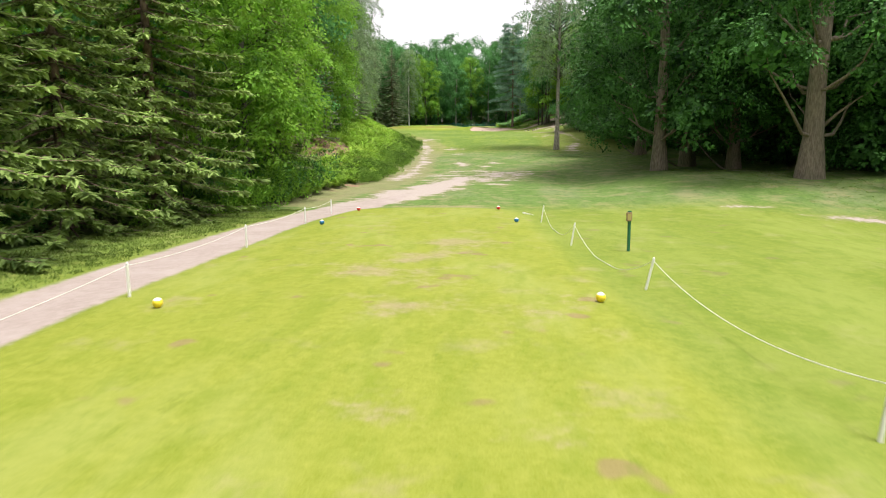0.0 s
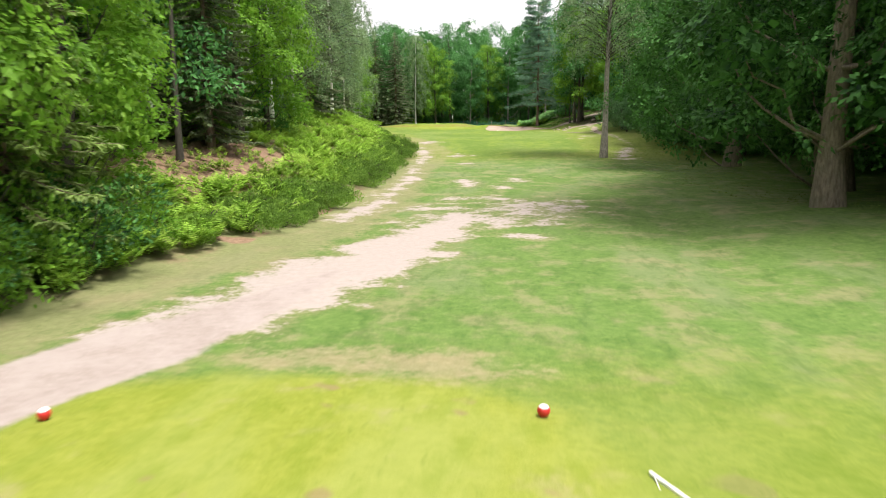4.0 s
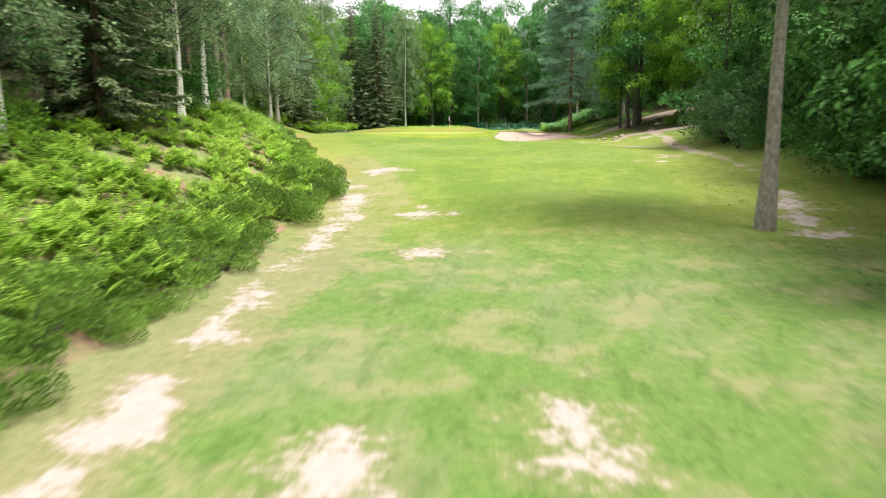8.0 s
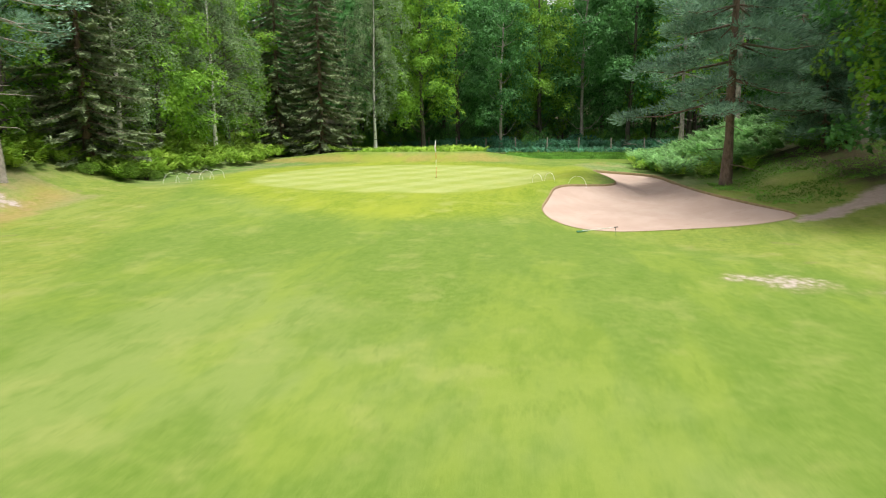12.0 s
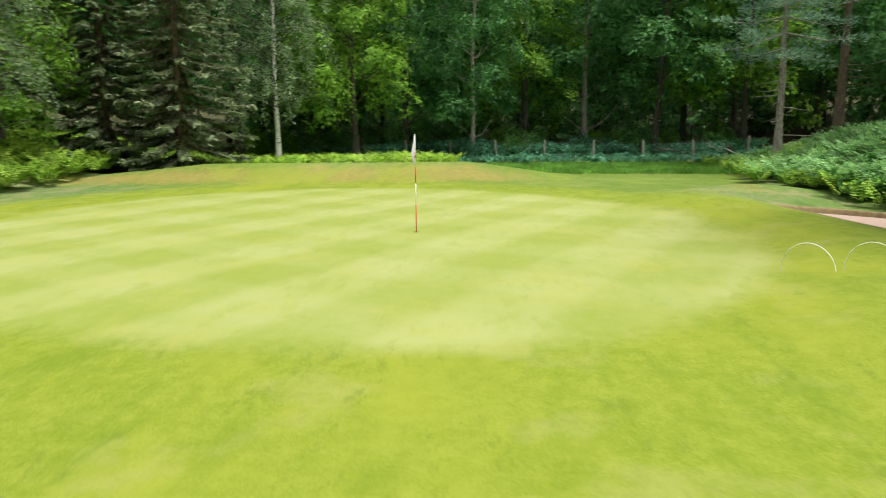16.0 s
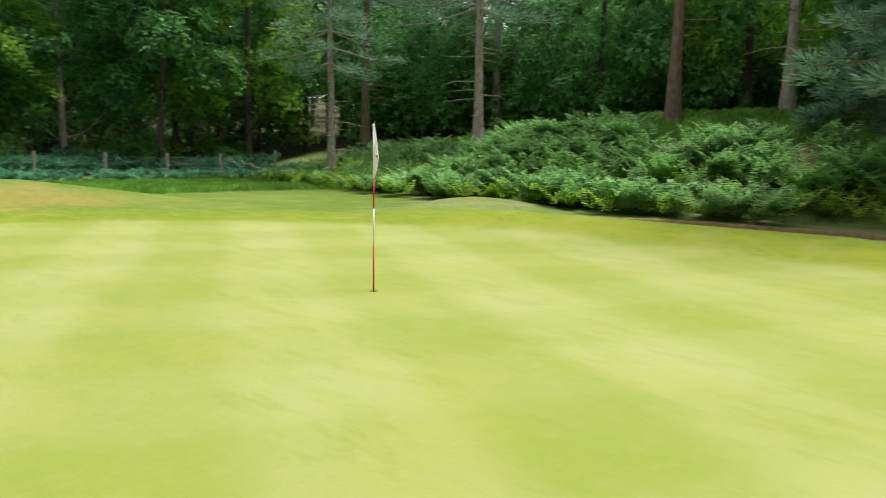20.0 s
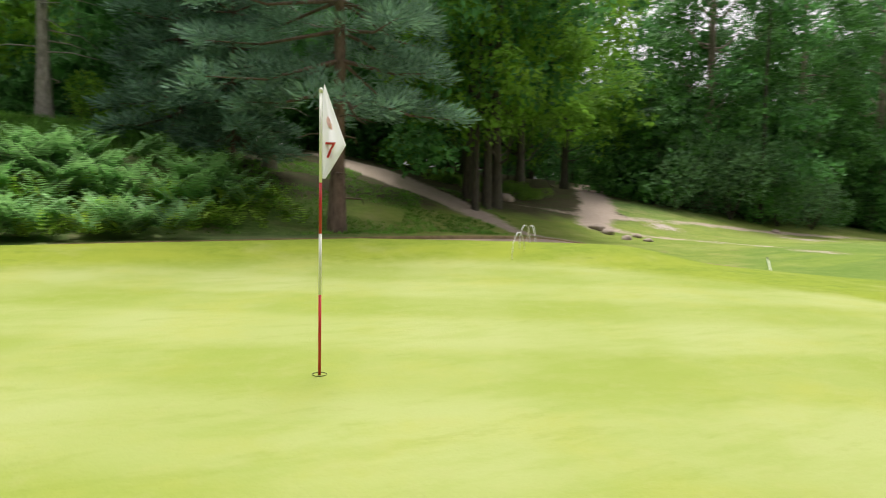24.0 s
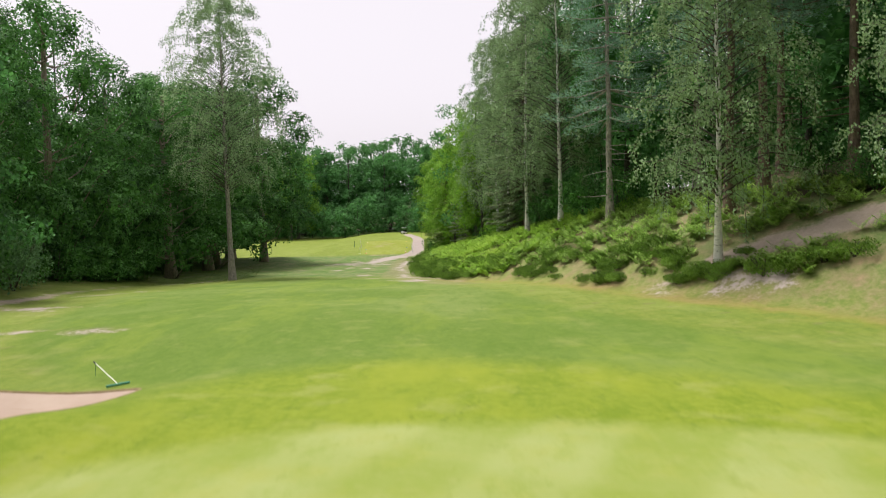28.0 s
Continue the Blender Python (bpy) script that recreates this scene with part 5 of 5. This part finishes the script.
for i in range(60):
    y = random.uniform(104, 124.5)
    plant("heather", float(LEFT(y)) - random.uniform(0.7, 3.4), y, random.uniform(0.55, 0.95))
for x, y in ((9.6, 134.8), (10.6, 135.8), (11.4, 134.4), (9.9, 137.2), (12.2, 136.6), (11.0, 138.2)):
    plant("heather", x, y, random.uniform(0.9, 1.3))
for x, y in ((-28.7, 127.5), (-29.5, 128.2), (-27.1, 126.1), (-25.6, 123.3), (-31.5, 147.0), (-32.2, 145.8), (-30.8, 148.6), (-25.3, 118.5), (-24.4, 117.6)):
    plant("heather", x, y, random.uniform(1.1, 1.5))


# ---- things on the course ----
def lathe(profile_points, sides=16, x=0.0, y=0.0, z=0.0):
    """A turned shape from (radius, height) pairs."""
    a = np.arange(sides) * 2 * np.pi / sides
    v = np.array([(x + rad * math.cos(q), y + rad * math.sin(q), z + h) for rad, h in profile_points for q in a])
    f = [[i * sides + j, i * sides + (j + 1) % sides, (i + 1) * sides + (j + 1) % sides, (i + 1) * sides + j] for i in range(len(profile_points) - 1) for j in range(sides)]
    return v, f


def slab(cx, cy, cz, sx, sy, sz, bevel=0.006):
    """A box with softened edges."""
    bm = bmesh.new()
    bmesh.ops.create_cube(bm, size=1.0, matrix=Matrix.Translation((cx, cy, cz)) @ Matrix.Diagonal((sx, sy, sz, 1)))
    bmesh.ops.bevel(bm, geom=bm.edges[:], offset=bevel, segments=2, affect="EDGES")
    v, f = [tuple(q.co) for q in bm.verts], [[q.index for q in p.verts] for p in bm.faces]
    bm.free()
    return v, f


# flagstick in its hole
FX, FY = -14.53, 151.51
fz = lie(FX, FY)
flagstick = tagged(new("flagstick"), "red and white banded flagstick standing in the hole", "flagstick")
flagstick.matrix_basis = pose(FX, FY, fz)
for z0, z1, mat, tone in ((-0.05, 0.60, RED, "red band"), (0.60, 1.05, WHITE, "white band"), (1.05, 1.42, RED, "red band"), (1.42, 2.07, WHITE, "white band")):
    part("pole_band", *lathe([(0.0, z0), (0.011, z0), (0.011, z1), (0.0, z1)], 12), mat, flagstick, tone, True)
part("cap", *lathe([(0.0, 2.065), (0.014, 2.065), (0.016, 2.08), (0.010, 2.095), (0.0, 2.10)], 12), WHITE, flagstick, "", True)
NU, NV = 12, 14


def flag_wide(q):
    return 0.012 + 0.155 * min(1, q * 1.55) * (1 - 0.92 * max(0, q - 0.645) / 0.355)


def flag_fold(s, q):
    """How far the cloth hangs out of its plane."""
    return (0.034 * math.sin(s * 4.2 + 0.3) + 0.009 * math.sin(s * 13 + q * 5)) * (0.3 + q) * (0.15 + 0.85 * flag_wide(q) / 0.167)


fv, ff = [], []
for i in range(NV + 1):
    q = i / NV
    for j in range(NU + 1):
        s = j / NU
        fv.append((0.012 + s * flag_wide(q), flag_fold(s, q), 2.06 - 0.61 * q + 0.07 * s * (1 - q)))
for i in range(NV):
    for j in range(NU):
        a = i * (NU + 1) + j
        ff.append([a, a + 1, a + NU + 2, a + NU + 1])
flag_ob = part("flag", fv, ff, CLOTH, flagstick, "limp white cloth flag with a red number", True)
cup = part("hole", *lathe([(0.056, 0.006), (0.054, 0.004), (0.054, -0.1), (0.0, -0.1)], 20), DARK)
cup.location = (FX, FY, fz)
tagged(cup, "dark golf hole cut into the putting green", "golf hole")


def text_mesh(name, words, size, material, parent, m, thickness=0.002):
    cu = bpy.data.curves.new(name, "FONT")
    cu.body, cu.size, cu.extrude, cu.align_x, cu.align_y = words, size, thickness, "CENTER", "CENTER"
    tmp = new(name, cu)
    me = bpy.data.meshes.new_from_object(tmp.evaluated_get(bpy.context.evaluated_depsgraph_get()))
    bpy.data.objects.remove(tmp)
    me.materials.append(material)
    ob = new(name, me)
    ob.parent, ob.matrix_basis = parent, m
    return ob


def cling(ob, x0, z0, side):
    """Lays a small flat mesh onto one face of the hanging flag."""
    bm = bmesh.new()
    bm.from_mesh(ob.data)
    bmesh.ops.triangulate(bm, faces=bm.faces[:])
    bmesh.ops.subdivide_edges(bm, edges=bm.edges[:], cuts=4, use_grid_fill=True)
    for v in bm.verts:
        x, z = x0 + v.co.x * -side, z0 + v.co.y
        q = min(1, max(0, (2.06 - z) / 0.61))
        v.co = Vector((x, flag_fold((x - 0.012) / flag_wide(q), q) + side * (0.004 + v.co.z * 0.5), z))
    bm.to_mesh(ob.data)
    bm.free()


for side in (-1, 1):
    cling(text_mesh("number", "7", 0.165, RED, flag_ob, pose(0, 0, 0)), 0.068, 1.65, side)
    cling(part("emblem", *tube([(-side * (0.016 * u + 0.008 * u * u), -0.048 * u, 0) for u in np.linspace(-1, 1, 7)], [0.002, 0.010, 0.013, 0.012, 0.014, 0.009, 0.002], 8), FADED, flag_ob, "faded pink emblem", True), 0.058, 1.85, side)
flagstick.matrix_basis = pose(FX, FY, fz, 0, 0, -102)


def ball(name, label, material, x, y):
    root = tagged(new(name), label, "tee marker", "tee markers")
    root.matrix_basis = pose(x, y, lie(x, y))
    prof = [(0.0, 0.0)] + [(0.09 * math.sin(a), 0.09 - 0.09 * math.cos(a)) for a in np.linspace(0.35, 2.2, 9)]
    part("ball", *lathe(prof, 20), material, root, "", True)
    cap = [(0.09 * math.sin(a), 0.09 - 0.09 * math.cos(a)) for a in np.linspace(2.2, 3.1, 5)] + [(0.0, 0.18)]
    part("top", *lathe(cap, 20), WHITE, root, "white painted top", True)
    part("spike", *lathe([(0.008, -0.08), (0.008, 0.01)], 8), WIRE, root)
    return root


for label, mat, x, y in (("yellow tee marker ball with white top on the grass", YELLOW_PAINT, -6.10, 11.5), ("yellow tee marker ball with white top on the grass", YELLOW_PAINT, 1.6, 12.5), ("blue tee marker ball with white top on the grass", BLUE_PAINT, -7.05, 25.9), ("blue tee marker ball with white top on the grass", BLUE_PAINT, 0.22, 27.15),
                         ("red tee marker ball with white top on the grass", RED, -7.27, 33.4), ("red tee marker ball with white top on the grass", RED, -0.6, 34.3)):
    ball("tee_marker", label, mat, x, y)


def stake(x, y, lean=0.0, turn=0.0):
    root = tagged(new("rope_stake"), "white wooden stake holding a rope beside the tee", "stake", "rope stakes")
    root.matrix_basis = pose(x, y, lie(x, y), 0, lean, turn)
    part("post", *slab(0, 0, 0.27, 0.045, 0.045, 0.74), WHITE, root)
    part("tip", *lathe([(0.026, 0.64), (0.02, 0.66), (0.0, 0.675)], 8), WHITE, root)
    return root.matrix_basis @ Vector((0, 0, 0.60))


def rope(tops, sags):
    """Rope hanging from stake to stake."""
    for (a, b), sag in zip(zip(tops, tops[1:]), sags):
        pts = []
        for i in range(19):
            s = i / 18
            p = a.lerp(b, s)
            z = p.z - sag * 4 * s * (1 - s)
            pts.append((p.x, p.y, max(z, lie(p.x, p.y) + 0.015)))
        tagged(part("rope", *tube(pts, [0.006] * 19, 6), ROPE, smooth=True), "white rope hanging slack between stakes", "rope", "tee ropes")


left_tops = [stake(x, y) for x, y in ((-7.0, 3.0), (-7.12, 12.4), (-7.5, 19.4), (-7.95, 26.8), (-8.4, 32.6))]
rope(left_tops, (0.12, 0.1, 0.08, 0.08))
right_tops = [stake(x, y, l) for x, y, l in ((3.68, 7.05, 6), (2.68, 14.1, 12), (1.76, 20.7, 8), (1.19, 27.9, 8))]
rope(right_tops, (0.34, 0.62, 0.62))

# tee sign post
post_root = tagged(new("tee_post"), "dark green post carrying a small wooden sign box", "sign post")
post_root.matrix_basis = pose(3.25, 19.8, lie(3.25, 19.8), 0, 0, 12)
part("post", *slab(0, 0, 0.5, 0.075, 0.075, 1.2, 0.01), GREEN_PAINT, post_root)
part("cap", *slab(0, 0, 1.11, 0.09, 0.09, 0.03), GREEN_PAINT, post_root)
sign = part("sign_box", *slab(-0.03, -0.055, 0.97, 0.15, 0.06, 0.24), WOOD, post_root, "brown wooden sign box")
part("plate", *slab(-0.03, -0.087, 0.97, 0.10, 0.006, 0.17, 0.002), plain_material("sign_plate", (0.42, 0.36, 0.12), 0.5), sign, "faded yellow plate")


def hoop(x, y, turn, width=1.0, tall=0.55):
    """A white half hoop stuck into the turf."""
    pts = [(math.cos(a) * width / 2, 0, math.sin(a) * tall) for a in np.linspace(0, math.pi, 17)]
    pts = [(pts[0][0], 0, -0.1)] + pts + [(pts[-1][0], 0, -0.1)]
    root = tagged(new("turf_hoop"), "white plastic half hoop stuck in the turf", "hoop", "turf hoops")
    root.matrix_basis = pose(x, y, lie(x, y), 0, 0, turn)
    part("arch", *tube(pts, [0.006] * len(pts), 6), WHITE, root, "", True)


hoop(-8.55, 146.2, -48, 0.75, 0.40)
hoop(-7.95, 145.7, -48, 0.70, 0.38)
hoop(-6.67, 144.75, -20, 0.85, 0.42)
for i in range(5):
    hoop(-28.4 + 0.28 * i, 147.2 + 0.75 * i, 55, 0.9)


def rake(x, y, turn, lift):
    """A bunker rake lying on the grass."""
    root = tagged(new("bunker_rake"), "bunker rake with green head and propped pale handle", "rake")
    root.matrix_basis = pose(x, y, lie(x, y) + 0.05, 0, lift, turn)
    part("handle", *tube([(0, 0, 0), (0.8, 0, 0.0), (1.6, 0, 0)], [0.011, 0.011, 0.011], 8), WHITE, root, "", True)
    part("prop", *tube([(1.55, 0, 0), (1.53, 0, -0.34)], [0.007, 0.006], 6), GREEN_PAINT, root, "thin prong holding the handle up")
    part("grip", *tube([(1.5, 0, 0), (1.66, 0, 0)], [0.019, 0.019], 8), plain_material("black_grip", (0.02, 0.02, 0.02), 0.7, 0, 0.1), root, "black rubber grip", True)
    head = part("head", *slab(0, 0, 0, 0.05, 0.56, 0.04), plain_material("rake_head", (0.03, 0.22, 0.16), 0.5), root, "green plastic head")
    for i in range(11):
        part("tooth", *lathe([(0.008, 0.0), (0.006, -0.07), (0.0, -0.08)], 6, 0, -0.25 + 0.05 * i), head.data.materials[0], head)


rake(-6.5, 137.2, -45, -11.5)

# wire fence behind the green
fence = tagged(new("wire_fence"), "low wire fence on weathered wooden posts before the wood", "fence")
tops = []
for i in range(10):
    x = -25 + 3.1 * i
    y = 184.2 - 0.16 * (x + 12) + 0.25 * math.sin(i * 1.7)
    z = lie(x, y)
    tops.append((x, y, z))
    v, f = slab(0, 0, 0.55, 0.11, 0.11, 1.6, 0.012)
    po = part("post", v, f, POST_WOOD, fence)
    po.matrix_basis = pose(x, y, z, random.uniform(-3, 3), random.uniform(-4, 4), random.uniform(0, 90))
for h in (0.4, 0.75, 1.1):
    part("wire", *tube([(x, y - 0.055, z + h) for x, y, z in tops], [0.003] * len(tops), 4), WIRE, fence)


def boulder(x, y, size, seed):
    """A weathered, half-sunk stone."""
    bm = bmesh.new()
    bmesh.ops.create_icosphere(bm, subdivisions=3, radius=1.0)
    for v in bm.verts:
        k = 1 + 0.28 * noise.noise(v.co * 1.3 + Vector((seed, 0, 0))) + 0.10 * noise.noise(v.co * 3.4 + Vector((0, seed, 0)))
        v.co = Vector((v.co.x * size * k, v.co.y * size * 0.75 * k, v.co.z * size * 0.55 * k))
    v, f = [tuple(q.co) for q in bm.verts], [[q.index for q in p.verts] for p in bm.faces]
    bm.free()
    ob = part("boulder", v, f, ROCK, smooth=True)
    tagged(ob, "weathered brown stone beside the sandy path", "stone", "path stones")
    ob.matrix_basis = pose(x, y, lie(x, y) + size * 0.12, 0, 0, seed * 47)


for i, (x, y, s) in enumerate(((4.9, 134.2, 0.34), (4.3, 134.1, 0.3), (3.2, 134.0, 0.28), (4.0, 132.8, 0.22), (8.6, 136.6, 0.4), (9.3, 136.2, 0.3), (-18.6, 103.6, 0.3), (7.6, 120.2, 0.25), (2.6, 133.4, 0.2))):
    boulder(x, y, s, i + 1)


def golf_cart(x, y, turn):
    """A two-seat golf buggy."""
    root = tagged(new("golf_cart"), "white golf cart parked at the end of the sandy path", "golf cart")
    root.matrix_basis = pose(x, y, lie(x, y), 0, 0, turn)
    body = plain_material("cart_paint", (0.75, 0.74, 0.72), 0.3, 0, 0.04)
    dark = plain_material("black_rubber", (0.02, 0.02, 0.02), 0.7, 0, 0.1)
    part("body", *slab(0, 0, 0.42, 2.2, 1.1, 0.26, 0.07), body, root)
    part("bonnet", *slab(0.82, 0, 0.66, 0.5, 1.0, 0.30, 0.09), body, root)
    part("seat", *slab(-0.35, 0, 0.68, 0.5, 1.0, 0.22, 0.06), dark, root, "black padded seat")
    part("backrest", *slab(-0.62, 0, 0.98, 0.12, 1.0, 0.42, 0.05), dark, root, "black padded backrest")
    part("roof", *slab(-0.1, 0, 1.82, 1.7, 1.15, 0.08, 0.03), body, root)
    for px in (0.68, -0.86):
        for py in (-0.5, 0.5):
            part("roof_post", *tube([(px, py, 0.6), (px * 0.95, py, 1.8)], [0.018, 0.018], 6), dark, root, "thin black post")
    for px in (0.75, -0.72):
        for py in (-0.52, 0.52):
            wheel = part("wheel", *lathe([(0.0, -0.09), (0.20, -0.09), (0.23, -0.05), (0.23, 0.05), (0.20, 0.09), (0.0, 0.09)], 18), dark, root, "black rubber wheel", True)
            wheel.matrix_basis = pose(px, py, 0.23, 90, 0, 0)
    part("steering_wheel", *tube([(0.42 + 0.05 * math.sin(a), 0.27 + 0.16 * math.cos(a), 0.98 + 0.14 * math.sin(a)) for a in np.linspace(0, 2 * math.pi, 17)], [0.014] * 17, 5), dark, root)


golf_cart(-1.6, -54.5, 70)


def fallen_log(x, y, length, girth, turn, lean=0.0):
    root = tagged(new("fallen_branch"), "bare fallen branch lying under the pines", "branch", "fallen branches")
    root.matrix_basis = pose(x, y, lie(x, y) + girth * 0.6, 0, lean, turn)
    r = rng_for(int(abs(x * 10)))
    pts = [(length * k / 6, 0.10 * r.normal(), 0.05 * r.normal()) for k in range(7)]
    part("stem", *tube(pts, [girth * (1 - 0.1 * k) for k in range(7)], 8), BARK_GREY, root, "", True)
    for k in range(2, 6):
        e = r.choice((-1, 1))
        part("side_branch", *tube([pts[k], (pts[k][0] + 0.4, e * 0.4, 0.15), (pts[k][0] + 0.9, e * 0.7, 0.2 + 0.2 * r.rand())], [girth * 0.4, girth * 0.25, 0.008], 5), BARK_GREY, root, "", True)


for args in ((-33.5, 124.5, 4.5, 0.09, 100), (-35.5, 128, 4.0, 0.08, 75), (-3.5, 186.0, 4.0, 0.07, 20, -8), (1.2, 184.4, 3.4, 0.06, 160, -10), (10.4, 135.6, 2.4, 0.06, 40), (3.0, 182.5, 3.0, 0.05, 130, -14)):
    fallen_log(*args)
fallen = tagged(new("rope_stake"), "white wooden stake lying on the grass with its loose rope", "stake", "rope stakes")
fallen.matrix_basis = pose(0.56, 32.75, lie(0.56, 32.75) + 0.03, 0, 2, -60)
part("post", *slab(0.46, 0, 0, 0.92, 0.045, 0.045), WHITE, fallen)
part("rope_tail", *tube([(0.05, 0.0, 0.02), (0.3, -0.12, -0.01), (0.7, -0.22, -0.02), (1.15, -0.25, -0.02)], [0.008] * 4, 6), ROPE, fallen, "loose white rope end", True)
